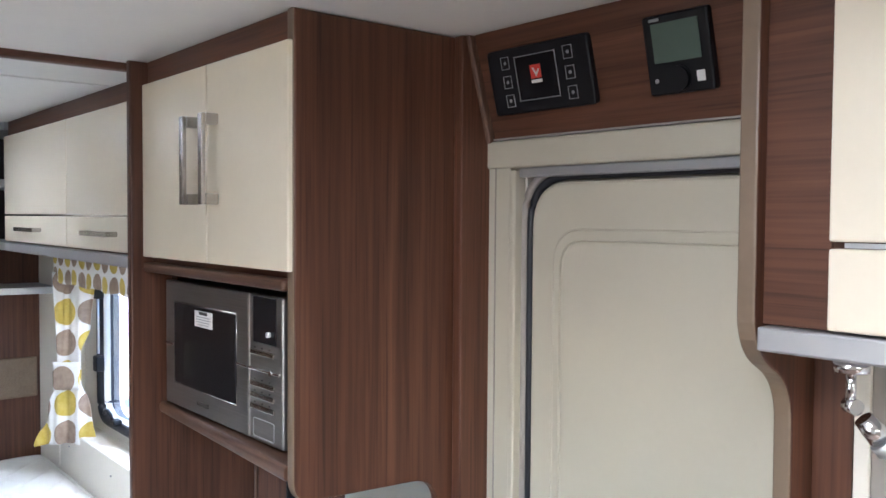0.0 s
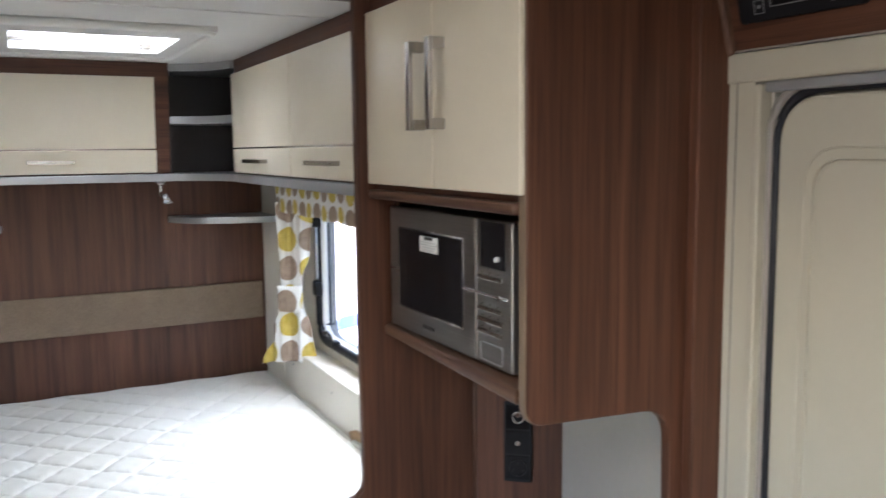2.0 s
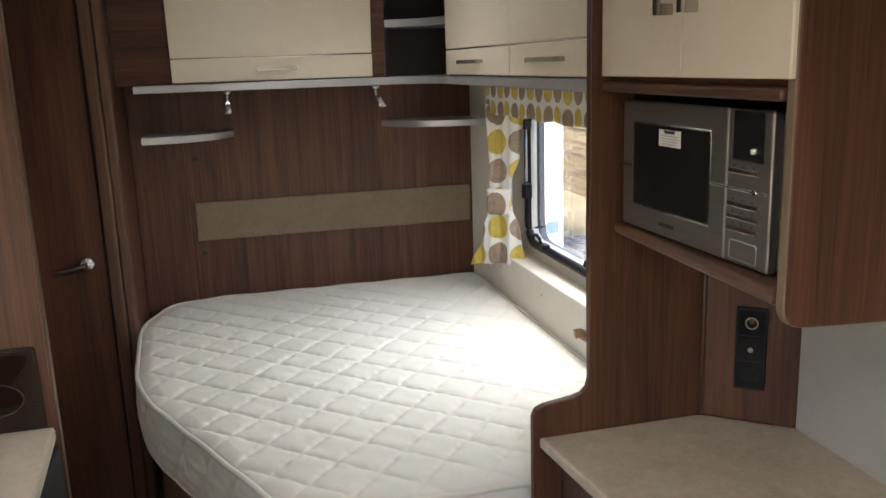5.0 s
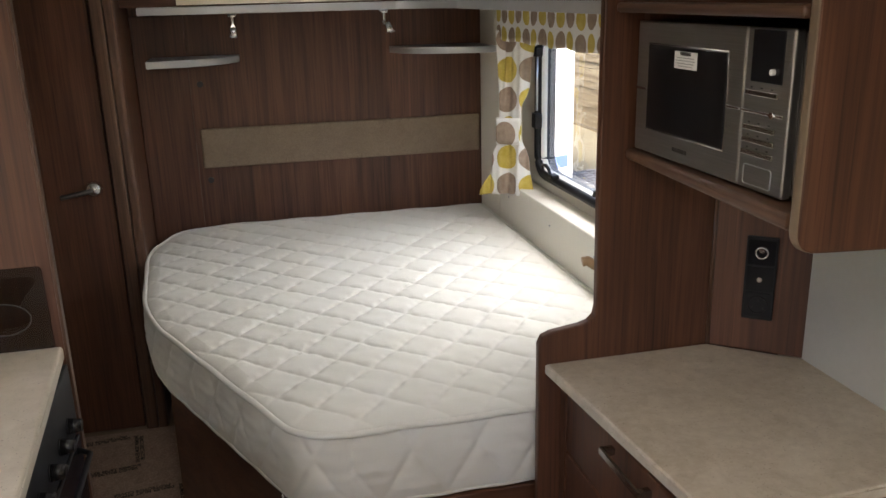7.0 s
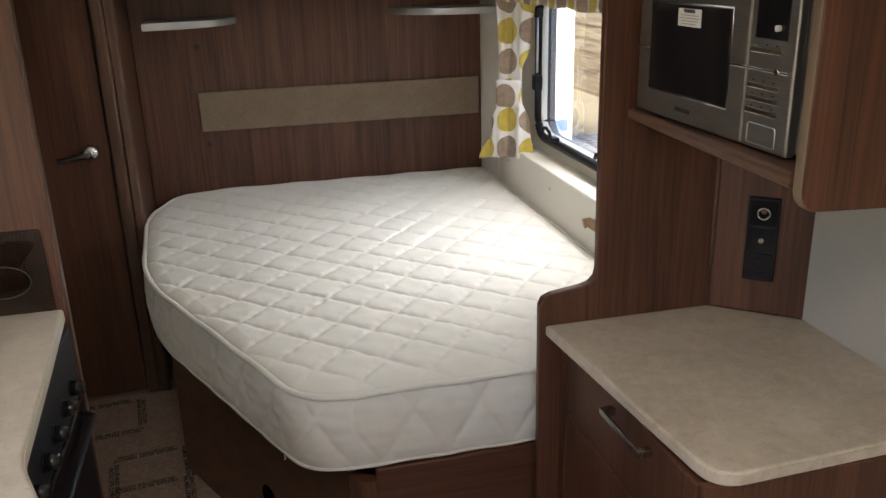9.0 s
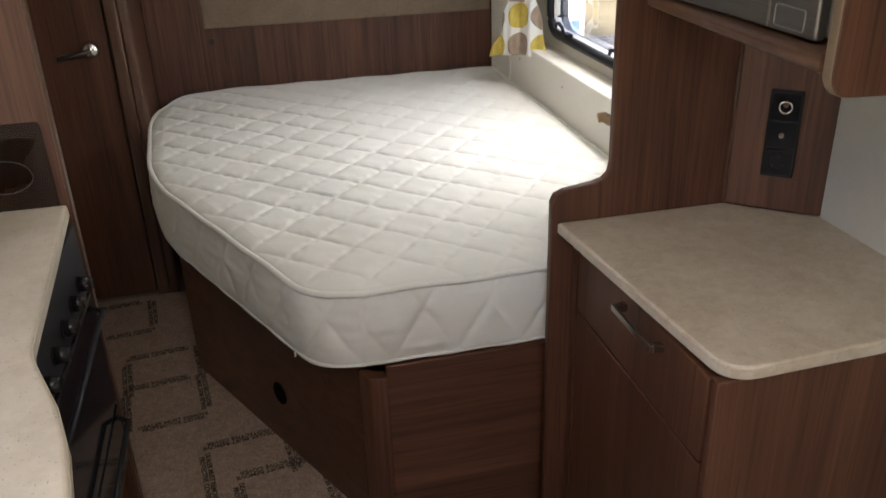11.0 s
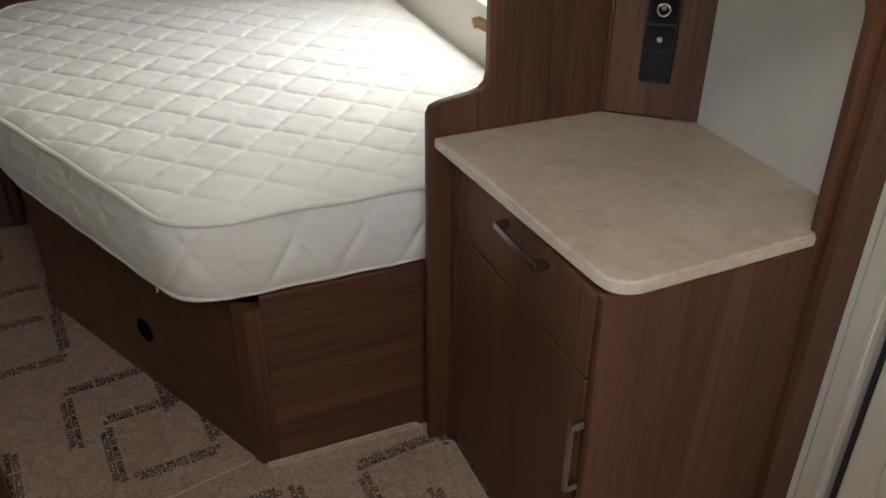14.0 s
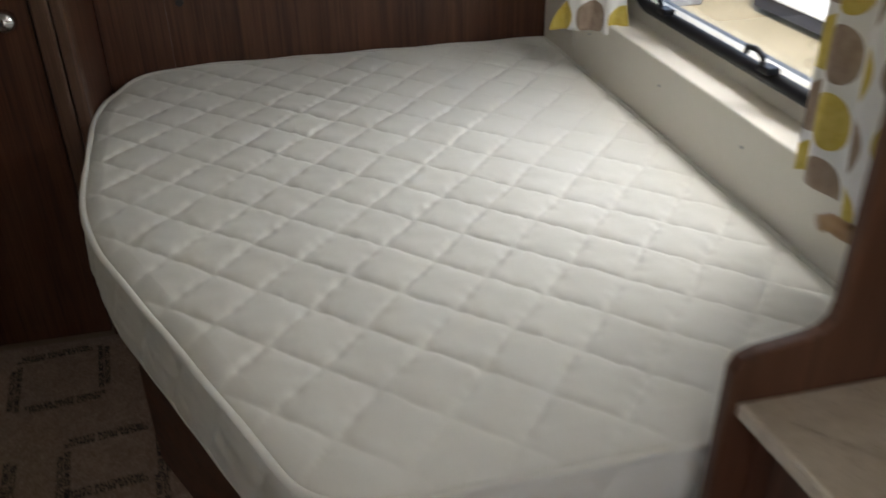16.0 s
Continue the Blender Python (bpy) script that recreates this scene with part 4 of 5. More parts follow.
for i in range(9):
    pleat = part("blind_pleat", prism([(1.676 + i * 0.044, ZC + 0.016), (1.698 + i * 0.044, ZC + 0.024), (1.720 + i * 0.044, ZC + 0.016), (1.720 + i * 0.044, ZC + 0.017), (1.698 + i * 0.044, ZC + 0.025), (1.676 + i * 0.044, ZC + 0.017)], "x", 0.031, 0.454), blind_cloth, rf)
part("blind_bar", box(0.031, 1.983, ZC + 0.000, 0.454, 1.995, ZC + 0.012, 0.002), grey_jamb, rf)
part("catch", box(0.40, 2.03, ZC - 0.004, 0.43, 2.06, ZC + 0.01, 0.003), grey_jamb, rf, "grey catch")
cl = thing("ceiling_light", (-0.62, 2.12, ZC), "flat silver-rimmed ceiling light near the washroom door", "ceiling light")
part("rim", prism(rounded([(-0.82, 1.98), (-0.445, 1.98), (-0.445, 2.29), (-0.82, 2.29)], 0.05), "z", ZC - 0.030, ZC - 0.0005, 0.006), satin, cl)
part("diffuser", prism(rounded([(-0.79, 2.01), (-0.475, 2.01), (-0.475, 2.26), (-0.79, 2.26)], 0.04), "z", ZC - 0.036, ZC - 0.0302, 0.003), white_ceiling, cl)

# ---- bed window and curtains ----
wn1 = thing("window_1", (XR, 1.86, 0.9), "caravan window with a black frame above the bed ledge", "window", "", "structure")
wpath = rounded([(WIN[0], WIN[2]), (WIN[1], WIN[2]), (WIN[1], WIN[3]), (WIN[0], WIN[3])], 0.085, 10)
part("inner_frame", tube([(XR - 0.018, y, z) for y, z in wpath], 0.017, 12, True), black_plastic, wn1, "black inner window frame")
inset = rounded([(WIN[0] + 0.007, WIN[2] + 0.007), (WIN[1] - 0.007, WIN[2] + 0.007), (WIN[1] - 0.007, WIN[3] - 0.007), (WIN[0] + 0.007, WIN[3] - 0.007)], 0.080, 10)
part("frame_channel", ring_prism([(y + (0.004 if y > 1.85 else -0.004), z + (0.004 if z > 1.15 else -0.004)) for y, z in wpath], inset, "x", XR - 0.016, XR + 0.0475), rubber, wn1, "black frame channel")
part("frame_lip", tube([(XR - 0.004, y + (0.006 if y > 1.85 else -0.006), z) for y, z in wpath], 0.026, 10, True, 0.8), cream_wall, wn1, "cream surround")
part("outer_frame", tube([(XR + 0.014, y, z) for y, z in wpath], 0.009, 10, True), rubber, wn1)
pane = part("pane", box(XR + 0.017, WIN[0] + 0.004, WIN[2] + 0.004, XR + 0.021, WIN[1] - 0.004, WIN[3] - 0.004, 0.001), clear_glass, wn1)
pane.visible_shadow = False
for y, z, dy in ((2.06, 0.926, -1), (1.60, 0.926, 1)):
    ct = part("catch", box(XR - 0.052, y - 0.022, z - 0.006, XR - 0.022, y + 0.022, z + 0.010, 0.004), black_plastic, wn1, "black window catch")
    part("catch_lever", tube([(XR - 0.046, y + 0.01, z + 0.008), (XR - 0.056, y - 0.004, z + 0.030), (XR - 0.058, y + 0.020, z + 0.040), (XR - 0.058, y + 0.050, z + 0.036), (XR - 0.056, y + 0.060, z + 0.022)], 0.0065, 10), black_plastic, ct)
part("stay_rod", tube([(XR - 0.038, 2.236, 1.35), (XR - 0.038, 2.236, 1.14)], 0.0045, 10), satin, wn1, "silver window stay")
for z in (1.355, 1.115, 1.095):
    part("stay_clamp", box(XR - 0.052, 2.215, z - 0.018, XR - 0.022, 2.255, z + 0.018, 0.005), black_plastic, wn1)


def cloth(rows, cols, fn, name, parent, label, cell=0.112):
    """A hanging cloth from a function (s, t) -> point and printed length."""
    bm = bmesh.new()
    uv = bm.loops.layers.uv.new("print")
    g, tex = [], {}
    for j in range(rows + 1):
        line = []
        for i in range(cols + 1):
            p, u, v = fn(i / cols, j / rows)
            vert = bm.verts.new(p)
            tex[vert] = (u / cell, v / cell)
            line.append(vert)
        g.append(line)
    for j in range(rows):
        for i in range(cols):
            f = bm.faces.new((g[j][i], g[j][i + 1], g[j + 1][i + 1], g[j + 1][i]))
            f.smooth = True
            for lp in f.loops:
                lp[uv].uv = tex[lp.vert]
    ob = part(name, bm, dots, parent, label)
    md = ob.modifiers.new("thickness", "SOLIDIFY")
    md.thickness = 0.0016
    return ob


def step_curve(t, knots):
    """Smooth interpolation through (t, value) knots."""
    for (t0, v0), (t1, v1) in zip(knots, knots[1:]):
        if t <= t1:
            f = (t - t0) / (t1 - t0)
            return v0 + (v1 - v0) * f * f * (3 - 2 * f)
    return knots[-1][1]


def left_curtain(s, t):
    z = 1.43 + (0.80 - 1.43) * t
    a = step_curve(t, ((0, -0.045), (0.48, -0.035), (0.62, -0.038), (0.78, -0.075), (1.0, -0.135)))
    c = step_curve(t, ((0, 0.122), (0.30, 0.095), (0.48, 0.066), (0.62, 0.066), (0.80, 0.098), (1.0, 0.112)))
    e = a + (c - a) * s
    pinch = 1 - 0.6 * math.exp(-((t - 0.55) / 0.12) ** 2)
    fold = pinch * (0.010 * math.sin(e * 62 + 1.2) + 0.004 * math.sin(e * 150 + 3 * t))
    fold += 0.022 * math.exp(-((s - 0.16) / 0.05) ** 2) * max(0.0, 1 - t / 0.5)
    return (0.93 + 0.594 * e + 0.804 * fold, 2.31 - 0.804 * e + 0.594 * fold, z - 0.035 * (s - 0.4) ** 2 * t + 0.030 * s * t), e * 1.08 + 0.056, 0.5 * 0.112 - (1.062 - z) + (0.112 if t > 0.56 else 0.0)


def tie_band(s, t):
    e = -0.040 + 0.110 * s
    return (0.930 + 0.594 * e - 0.0135, 2.31 - 0.804 * e - 0.004 - 0.006 * math.sin(math.pi * s), 1.110 - 0.100 * t + 0.004 * s), e + 0.056, 0.224 - 0.100 * t + 0.006


def right_curtain(s, t):
    z = 1.42 + (0.83 - 1.42) * t
    fold = 0.022 * math.sin(s * 17.0 + 0.5 * t)
    return (0.928 + 0.8 * fold, 1.35 - s * (0.30 - 0.06 * math.sin(math.pi * t)), z + 0.012 * math.sin(s * 9.0) * t), s * 0.45 + 0.03, -z


def pelmet_cloth(s, t):
    y = 2.375 - s * 1.52
    return (0.903 + 0.005 * math.sin(s * 60) * t + 0.05 * max(0.0, 0.012 - s) / 0.012, y, 1.509 - 0.112 * t + 0.003 * math.sin(s * 44)), s * 2.05, 0.084 - 0.166 * t


tied = tagged(cloth(60, 56, left_curtain, "curtain", None, ""), "short cotton curtain with yellow and taupe dots, tied at the window", "curtain", "bed window curtains")
cloth(6, 16, tie_band, "tie_band", tied, "dotted tie band")
tagged(cloth(30, 40, right_curtain, "curtain", None, ""), "short cotton curtain with yellow and taupe dots, hanging by the partition", "curtain", "bed window curtains")
tagged(cloth(8, 160, pelmet_cloth, "pelmet", None, "", 0.104), "gathered dotted cotton pelmet under the side locker", "pelmet")
hk = thing("curtain_holdback", (0.655, PY + 0.022, 0.99), "tan curtain holdback fixed to the partition beside the bed", "hook")
part("hook_plate", box(0.650, PY + 0.0215, 0.972, 0.690, PY + 0.028, 1.022, 0.003), tan_plastic, hk)
part("hook_arm", tube([(0.662, PY + 0.025, 1.0), (0.655, PY + 0.05, 1.0), (0.645, PY + 0.065, 1.006), (0.634, PY + 0.066, 1.004)], 0.011, 12), tan_plastic, hk)

# ---- kitchen ----
KZ, KY = 0.918, 0.957
front_line = [(-0.436, KY - 0.001), (-0.418, 0.70), (-0.400, 0.42), (-0.392, 0.385), (-0.372, 0.335), (-0.342, 0.262), (-0.318, 0.18), (-0.300, 0.085), (-0.286, 0.0), (-0.276, -0.12), (-0.272, -0.26), (-0.276, -0.40), (-0.290, -0.55), (-0.32, -0.70), (-0.36, -0.80)]
kw = [(-1.099, KY - 0.001)] + front_line + [(-0.40, -0.86), (-1.099, -0.86)]
kt = thing("kitchen_worktop", (-0.75, 0.05, KZ - 0.032), "pale speckled kitchen worktop with a curved front", "worktop")
part("slab", prism(kw, "z", KZ - 0.032, KZ, 0.006, 3), pale_stone, kt)
part("edge_band", ring_prism([(x + 0.0012, y) for x, y in kw], kw, "z", KZ - 0.025, KZ - 0.007), pale_stone, kt, "pale laminate edge band")
ep = thing("kitchen_end_panel", (-0.8, KY, 0.0), "tall walnut end panel beside the kitchen", "partition panel")
part("board", box(-1.099, KY, 0.0, -0.432, KY + 0.019, ZC - 0.001), walnut, ep)
part("edge_strip", box(-0.4318, KY - 0.001, 0.0, -0.426, KY + 0.020, ZC - 0.001, 0.0015), edging, ep, "pale walnut edge strip")
tagged(part("splashback", prism(rounded([(-1.0, KZ + 0.001), (-0.447, KZ + 0.001), (-0.449, 1.085), (-1.0, 1.085)], [0, 0, 0.01, 0.01]), "y", KY - 0.007, KY - 0.0005, 0.001), tinted), "smoked glass splashback on the end panel", "splashback")
# Thin dark oval outline just in front of the glass.
tagged(part("splashback_oval", tube([(-0.53 + 0.05 * math.cos(a), KY - 0.008, 0.985 + 0.032 * math.sin(a)) for a in np.linspace(0, 6.283, 33)[:-1]], 0.0012, 6, True), oval_dark), "faint dark oval outline on the splashback", "mark")
ku = thing("kitchen_unit", (-0.8, 0.0, 0.0), "walnut kitchen base unit with a curved front", "cabinet")
part("carcass", prism([(-1.098, 0.40), (-0.46, 0.40), (-0.41, 0.30), (-0.365, 0.16), (-0.335, 0.0), (-0.32, -0.2), (-0.325, -0.4), (-0.35, -0.6), (-0.40, -0.84), (-1.098, -0.84)], "z", 0.0, KZ - 0.033), walnut, ku)
part("plinth", box(-1.098, 0.401, 0.0, -0.475, KY - 0.001, 0.10), walnut, ku)
part("oven_filler", box(-1.098, 0.401, 0.10, -0.50, KY - 0.001, 0.30), walnut, ku)
ov = thing("oven", (-0.7, 0.68, 0.3), "black glass gas oven with control knobs under the worktop", "oven")
OX = -0.430
part("body", box(-1.05, 0.408, 0.31, OX - 0.025, KY - 0.004, KZ - 0.036), black_plastic, ov)
part("fascia", box(OX - 0.024, 0.408, 0.735, OX, KY - 0.004, KZ - 0.037, 0.004), black_plastic, ov, "black control fascia")
od = part("oven_door", box(OX - 0.024, 0.410, 0.46, OX + 0.002, KY - 0.006, 0.728, 0.005), gloss_black, ov, "black glass oven door")
part("grill_handle", tube([(OX + 0.002, 0.45, 0.705), (OX + 0.026, 0.47, 0.705), (OX + 0.026, 0.90, 0.705), (OX + 0.002, 0.92, 0.705)], 0.006, 8), black_plastic, od)
od2 = part("lower_door", box(OX - 0.024, 0.410, 0.312, OX + 0.002, KY - 0.006, 0.454, 0.005), gloss_black, ov, "black glass lower door")
part("door_handle", tube([(OX + 0.002, 0.45, 0.437), (OX + 0.026, 0.47, 0.437), (OX + 0.026, 0.90, 0.437), (OX + 0.002, 0.92, 0.437)], 0.006, 8), black_plastic, od2)
for y in (0.87, 0.79, 0.70, 0.61, 0.52):
    kn = part("knob", disc((OX + 0.013, y, 0.785), (1, 0, 0), 0.016, 0.026, 24, 0.012), knob_black, ov)
    part("knob_ring", tube([(OX + 0.002, y + 0.0165 * math.cos(a), 0.785 + 0.0165 * math.sin(a)) for a in np.linspace(0, 6.283, 25)[:-1]], 0.0012, 6, True), black_plastic, kn)
hob = thing("hob", (-0.72, 0.70, KZ), "black pan support and burner on the kitchen worktop", "hob")
part("hob_plate", prism(rounded([(-1.02, 0.47), (-0.57, 0.47), (-0.57, 0.92), (-1.02, 0.92)], 0.05), "z", KZ + 0.0005, KZ + 0.006, 0.002), gloss_black, hob)
part("burner", disc((-0.562, 0.79, KZ + 0.014), (0, 0, 1), 0.042, 0.016, 28), black_plastic, hob)
part("burner_cap", disc((-0.562, 0.79, KZ + 0.026), (0, 0, 1), 0.030, 0.008, 28), black_plastic, hob)

# ---- lounge locker beyond the entrance door ----
LX = 0.888
lo = thing("lounge_locker", (1.0, -0.8, 1.49), "walnut overhead locker with cream door beside the entrance", "locker")
lp = rounded([(0.868, 1.490), (0.868, ZN - 0.001), (XR - 0.023, ZN - 0.001), (XR - 0.023, 0.0), (0.962, 0.0), (0.950, 1.45)], [0.05, 0, 0, 0, 0, 0.05], 8)
taped(part("end_panel", prism(lp, "y", -0.363, -0.341, 0.003, 2), walnut, lo, "shaped walnut end panel"))
part("body", box(LX, -1.9, 1.522, XR - 0.001, -0.3635, ZN - 0.001), walnut_y, lo)
part("front_filler", box(LX - 0.004, -0.4345, 1.523, LX + 0.0005, -0.3635, ZN - 0.001), walnut_y, lo)
ld = part("flap", box(LX - 0.018, -1.1, 1.612, LX - 0.0005, -0.4375, 1.905, 0.003), cream, lo, "flat cream flap")
part("lower_flap", box(LX - 0.018, -1.1, 1.524, LX - 0.0005, -0.4375, 1.605, 0.003), cream, lo, "cream flap edge")
part("flap_strip", box(LX - 0.012, -1.1, 1.606, LX - 0.0005, -0.451, 1.611), satin, lo, "bright metal strip")
part("light_strip", box(LX - 0.018, -1.9, 1.495, XR - 0.03, -0.364, 1.521, 0.003), satin, lo, "silver strip along the bottom")
part("back_panel", box(1.0, -0.409, 0.0, XR - 0.001, -0.3635, 1.49), walnut, lo)
part("blind_cassette", box(1.004, -1.2, 0.0, XR - 0.001, -0.4465, 1.49), white_ceiling, lo, "white folded blind")
part("window_jamb", box(1.008, -0.4460, 0.0, XR - 0.001, -0.4095, 1.49), grey_jamb, lo, "grey jamb")
part("jamb_edge", box(1.0, -0.427, 0.0, 1.0075, -0.4095, 1.488, 0.002), cream_wall, lo, "pale jamb edge")
ll = thing("reading_light", (0.93, -0.455, 1.49), "chrome swivel spotlight under the lounge locker", "spotlight", "reading lights")
part("mount", disc((0.895, -0.452, 1.489), (0, 0, 1), 0.017, 0.012, 20), chrome, ll)
part("stem", tube([(0.895, -0.452, 1.485), (0.895, -0.452, 1.452)], 0.005, 12), chrome, ll)
part("knuckle", disc((0.895, -0.454, 1.449), (0.5, 0.8, 0), 0.008, 0.015, 16), chrome, ll)
part("head", disc((0.903, -0.470, 1.428), (0.45, -0.55, -0.8), 0.0095, 0.026, 24, 0.0118), chrome, ll)
part("head_rim", disc((0.911, -0.480, 1.412), (0.45, -0.55, -0.8), 0.0128, 0.012, 24), satin, ll)

# ---- floor covers with printed warning ----
FCZ = 0.004
ca = rounded([(-0.445, 0.80), (0.10, 0.918), (0.118, 0.95), (-0.33, 1.80), (-0.345, 2.34), (-1.09, 2.34), (-1.09, 1.0), (-0.445, 1.0)], [0.004, 0.03, 0.01, 0.02, 0.01, 0, 0, 0], 5)
cb = rounded([(-0.44, 0.794), (0.105, 0.9125), (0.525, 0.886), (0.527, 0.815), (0.560, 0.808), (0.5625, 0.2), (0.95, 0.18), (0.95, -2.5), (-0.30, -2.5), (-0.30, 0.1)], [0.01, 0.02, 0.03, 0.01, 0.015, 0, 0, 0, 0, 0], 5)
cov_a = thing("floor_cover", (-0.3, 1.5, 0.0), "printed clear protective film over beige carpet in the aisle", "floor cover", "floor covers")
part("sheet", prism(ca, "z", 0.0005, FCZ, 0.001), cover, cov_a)
cov_b = thing("floor_cover", (0.1, 0.5, 0.0), "printed clear protective film over beige carpet by the sideboard", "floor cover", "floor covers")
part("sheet", prism(cb, "z", 0.0005, FCZ, 0.001), cover, cov_b)
part("hem", tube([(-0.44, 0.799, FCZ), (0.098, 0.916, FCZ)], 0.0032, 8, False, 0.7), film_edge, cov_a, "pale taped edge")
# the film curls up where it meets the bed box and the sideboard
lip = [(0.845, FCZ - 0.001), (0.874, 0.006), (0.8845, 0.014), (0.8832, 0.0155), (0.872, 0.0085), (0.845, FCZ + 0.0006)]
part("curled_edge", prism(lip, "x", 0.125, 0.500), cover, cov_b, "film edge curling up against the bed box")
part("curled_rim", tube([(0.125, 0.8837, 0.0148), (0.49, 0.8837, 0.0148), (0.503, 0.878, 0.011), (0.506, 0.86, 0.008)], 0.0016, 6), film_edge, cov_b)
lip = [(x - 0.3225, z) for x, z in lip]
part("curled_edge", prism([(x, z) for x, z in lip], "y", 0.26, 0.79), cover, cov_b, "film edge curling up against the sideboard")
part("curled_rim", tube([(0.561, 0.26, 0.0148), (0.561, 0.785, 0.0148), (0.553, 0.797, 0.010), (0.535, 0.803, 0.007)], 0.0016, 6), film_edge, cov_b)


def text_mesh(words, size):
    cu = bpy.data.curves.new("warning", "FONT")
    cu.body, cu.size, cu.align_x, cu.align_y, cu.offset, cu.extrude, cu.space_line = words, size, "CENTER", "CENTER", 0.00045, 0.0004, 0.88
    ob = new("warning_tmp", cu)
    me = bpy.data.meshes.new_from_object(ob.evaluated_get(bpy.context.evaluated_depsgraph_get()))
    bpy.data.objects.remove(ob)
    me.materials.append(ink)
    return me


warn = text_mesh("DEALER MUST REMOVE\nPROTECTIVE COVER", 0.0195)

heading = bmesh.new()
heading.from_mesh(text_mesh("WARNING", 0.0072))
heading.transform(Matrix(((0, 0, -1, MX - 0.0040), (-1, 0, 0, 0.603), (0, 1, 0, 1.4525), (0, 0, 0, 1))))
part("label_heading", heading, ink, wl)


def print_square(parent, cx, cy, turn, half=0.108, sides=(0, 1, 2, 3)):
    for k in sides:
        a = turn + k * math.pi / 2
        ob = new("printed_warning", warn)
        ob.parent = parent
        ob.matrix_parent_inverse = parent.matrix_basis.inverted()
        ob.matrix_basis = Matrix.Translation((cx + half * math.sin(a), cy - half * math.cos(a), FCZ + 0.0004)) @ Matrix.Rotation(a, 4, "Z") @ Matrix.Translation((0.016, 0.0, 0.0))


TURN = 0.12
for cx, cy, sides in ((-0.100, 1.088, (0, 1, 2, 3)), (-0.190, 1.240, (1, 2, 3)), (-0.545, 1.030, (0, 1, 2, 3)), (-0.437, 1.600, (0, 1, 2, 3)), (-0.450, 1.785, (1, 2, 3)),
                      (-0.63, 2.17, (0, 1, 2, 3)), (-0.80, 1.72, (0, 1, 2, 3)), (-0.86, 1.36, (0, 1, 2, 3))):
    print_square(cov_a, cx, cy, TURN, 0.117, sides)
for cx, cy, sides in ((0.065, 0.675, (0, 1, 2, 3)), (0.447, 0.705, (0, 1, 2, 3)), (-0.03, 0.53, (0, 1, 3)), (0.36, 0.55, (0, 1, 3)), (-0.17, 0.25, (0, 1, 2, 3)), (0.40, 0.20, (0, 1, 2, 3)), (0.02, 0.05, (0, 1, 2, 3))):
    print_square(cov_b, cx, cy, TURN, 0.117, sides)

# ---- outside the bed window ----
gm, gnt, gb = base_material("leaf_strewn_gravel", 0.9)
gv = coords(gnt)
gn1, gn2 = noise_tex(gnt, gv, 1.3, 4.0), noise_tex(gnt, gv, 30.0, 4.0, 0.7)
gnt.links.new(mix(gnt, 0.5, ramp(gnt, gn1, [(0.3, (0.10, 0.085, 0.045)), (0.7, (0.18, 0.155, 0.10))]), ramp(gnt, gn2, [(0.35, (0.07, 0.055, 0.03)), (0.65, (0.22, 0.19, 0.125))])), gb.inputs["Base Color"])
bump(gnt, gb, gn2, 0.5, 0.02)
structure("ground", box(-400, -400, -0.62, 400, 400, -0.50), gm, "tan gravel ground with fallen leaves", "ground")
fence = thing("slatted_fence", (5.6, 10.0, -0.5), "weathered tan horizontal slatted timber fence behind the yard", "fence")
slat_wood = wood("weathered_timber", "y", (0.12, 0.085, 0.045), (0.22, 0.17, 0.10), (0.32, 0.26, 0.16), 0.8)
random.seed(11)
for i in range(26):
    z = -0.46 + i * 0.098
    tip = random.uniform(-0.010, 0.010)
    part("slat", box(5.20 + tip, -6.0, z, 5.222 + tip, 22.0, z + 0.0955, 0.003), slat_wood, fence)
for i in range(15):
    part("post", box(5.23, -5.8 + i * 1.9, -0.5, 5.33, -5.7 + i * 1.9, 2.12), slat_wood, fence)
part("gravel_board", box(5.19, -6.0, -0.56, 5.225, 22.0, -0.47), slat_wood, fence)
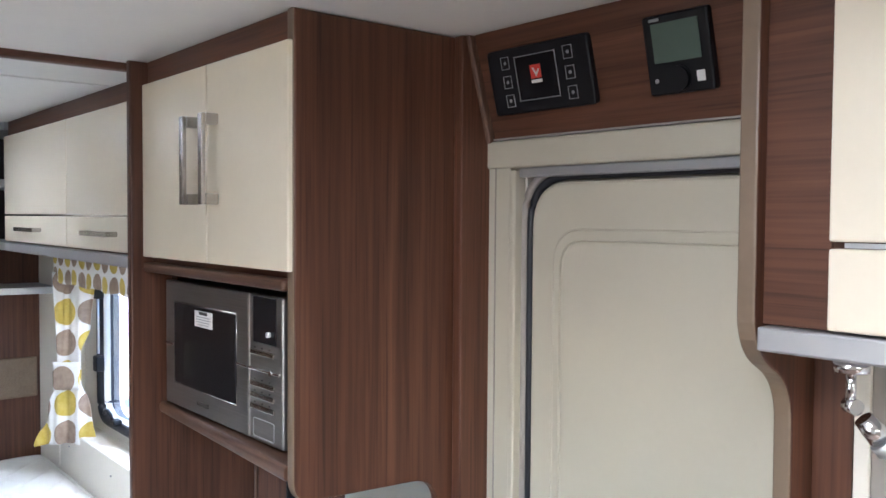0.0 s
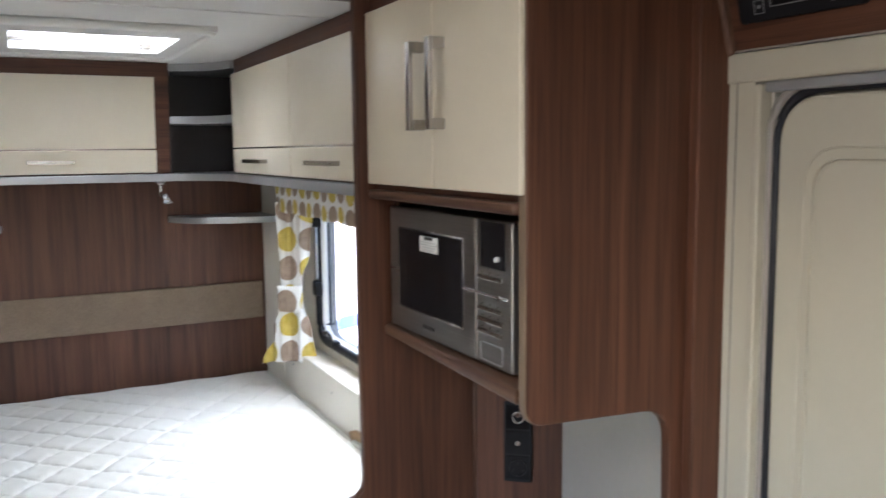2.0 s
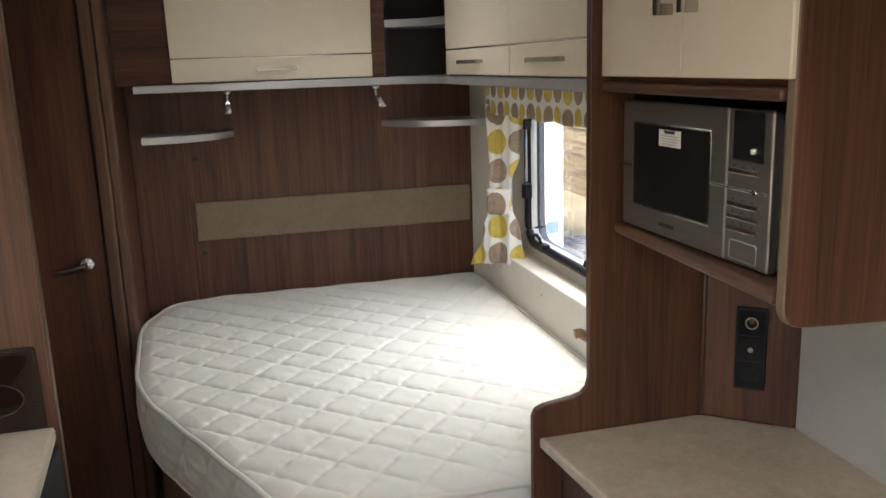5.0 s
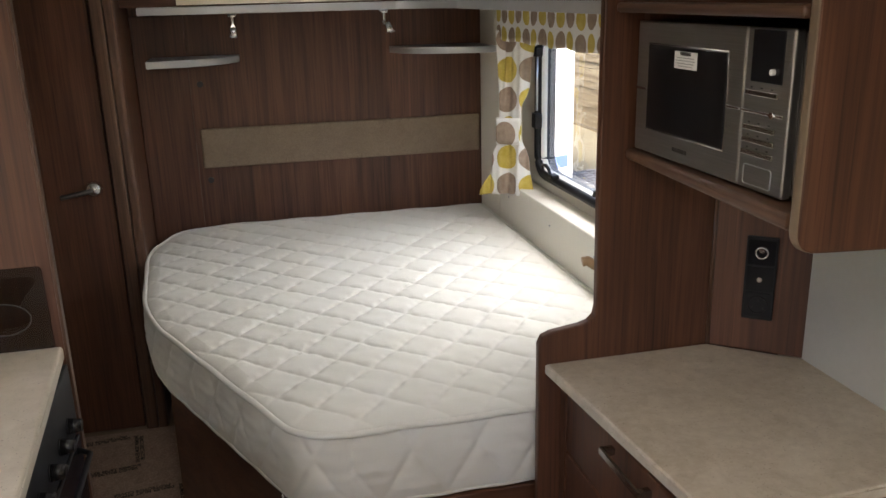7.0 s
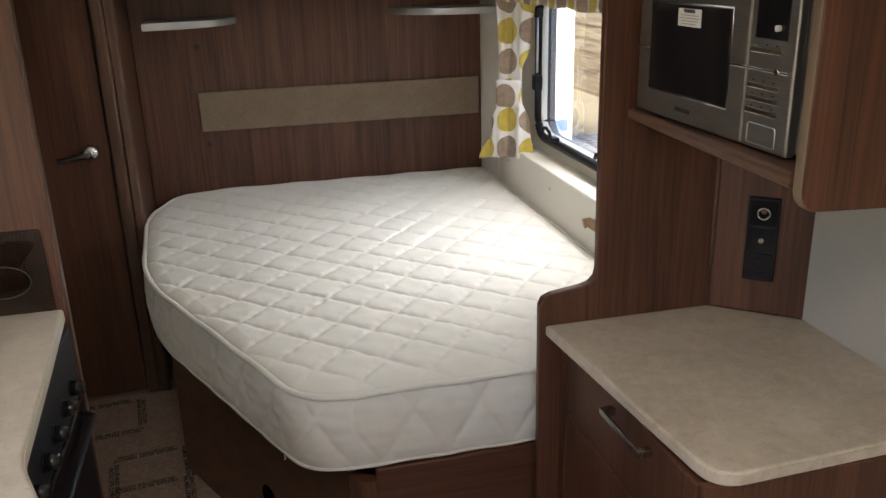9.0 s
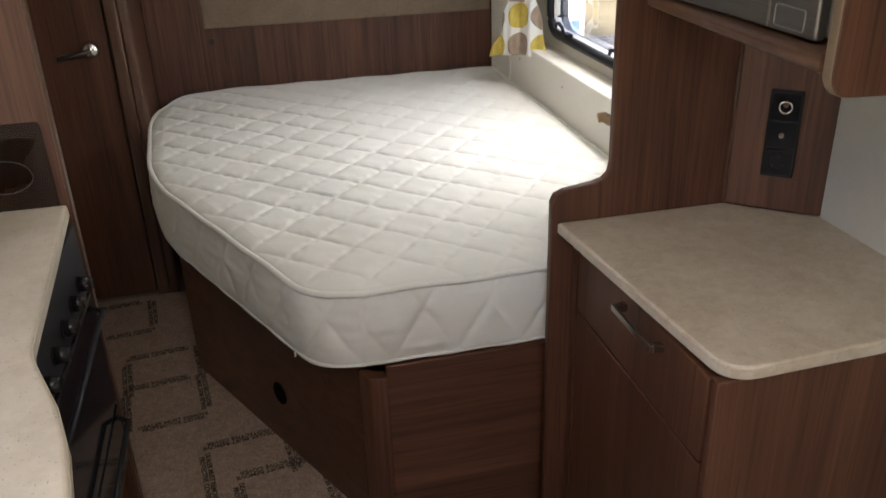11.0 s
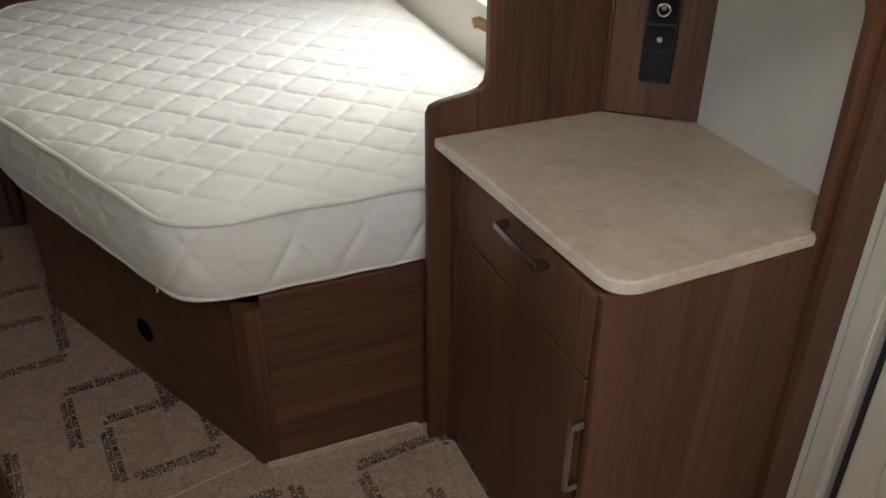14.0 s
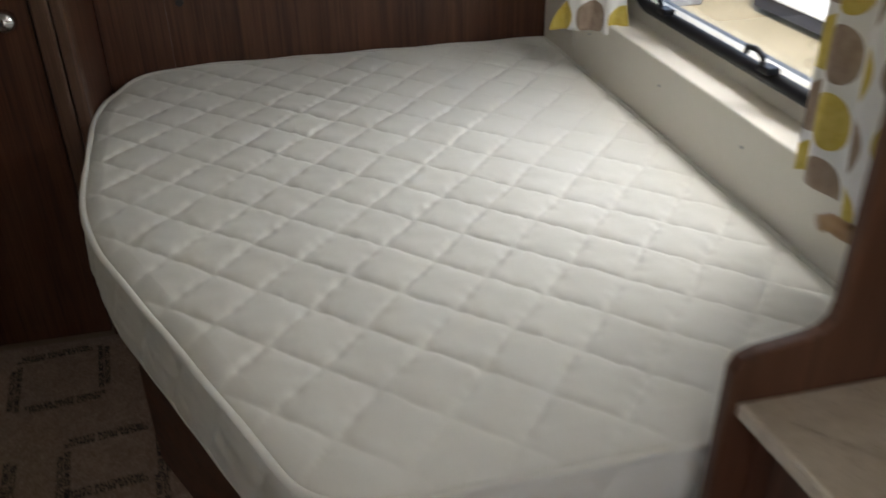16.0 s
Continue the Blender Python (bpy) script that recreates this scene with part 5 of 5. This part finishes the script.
white_body = plain("white_gelcoat", (0.86, 0.86, 0.85), 0.3, vary=0.02, relief=0)
van = thing("parked_caravan", (1.9, 9.0, -0.5), "white caravan with a blue stripe parked outside", "caravan")
part("body", prism(rounded([(0.75, -0.34), (3.0, -0.34), (3.0, 2.15), (0.75, 2.15)], [0.06, 0.06, 0.18, 0.18]), "y", 6.62, 12.4, 0.03), white_body, van)
part("stripe", prism([(2.62, -0.075), (2.94, -0.03), (2.94, 0.085), (2.72, 0.06), (2.62, 0.0)], "y", 6.612, 6.619), plain("blue_stripe", (0.10, 0.16, 0.42), 0.4, relief=0), van, "blue stripe")
part("window", prism(rounded([(1.1, 0.42), (2.72, 0.42), (2.75, 1.35), (1.1, 1.35)], 0.10), "y", 6.606, 6.6195, 0.004), plain("pale_window", (0.45, 0.42, 0.48), 0.15, relief=0), van, "pale tinted window")
for wx in (0.85, 2.9):
    part("wheel", disc((wx, 9.6, -0.2), (1, 0, 0), 0.30, 0.18, 32), rubber, van)
trailer = thing("box_trailer", (4.7, 5.6, -0.5), "white box trailer with a dark skirt parked by the fence", "trailer")
part("body", prism(rounded([(4.28, -0.34), (5.1, -0.34), (5.1, 1.25), (4.28, 1.25)], 0.06), "y", 4.3, 6.75, 0.03), white_body, trailer)
part("skirt", box(4.31, 4.36, -0.44, 5.07, 6.69, -0.338), rubber, trailer, "dark skirt")
for wy in (4.7, 5.25):
    wheel = part("wheel", disc((4.36, wy, -0.25), (1, 0, 0), 0.25, 0.16, 32), rubber, trailer)
    part("hub", disc((4.275, wy, -0.25), (1, 0, 0), 0.12, 0.012, 24), satin, wheel)
drain = thing("plastic_step", (3.55, 7.4, -0.5), "grey slotted plastic step on the gravel", "step")
stp = plain("grey_plastic", (0.10, 0.10, 0.105), 0.6)
part("base", box(3.28, 7.02, -0.5, 4.0, 7.75, -0.33, 0.015), stp, drain)
for i in range(5):
    for k in range(6):
        part("tread_rib", box(3.32 + i * 0.13, 7.06 + k * 0.114, -0.33, 3.42 + i * 0.13, 7.12 + k * 0.114, -0.318, 0.004), stp, drain)
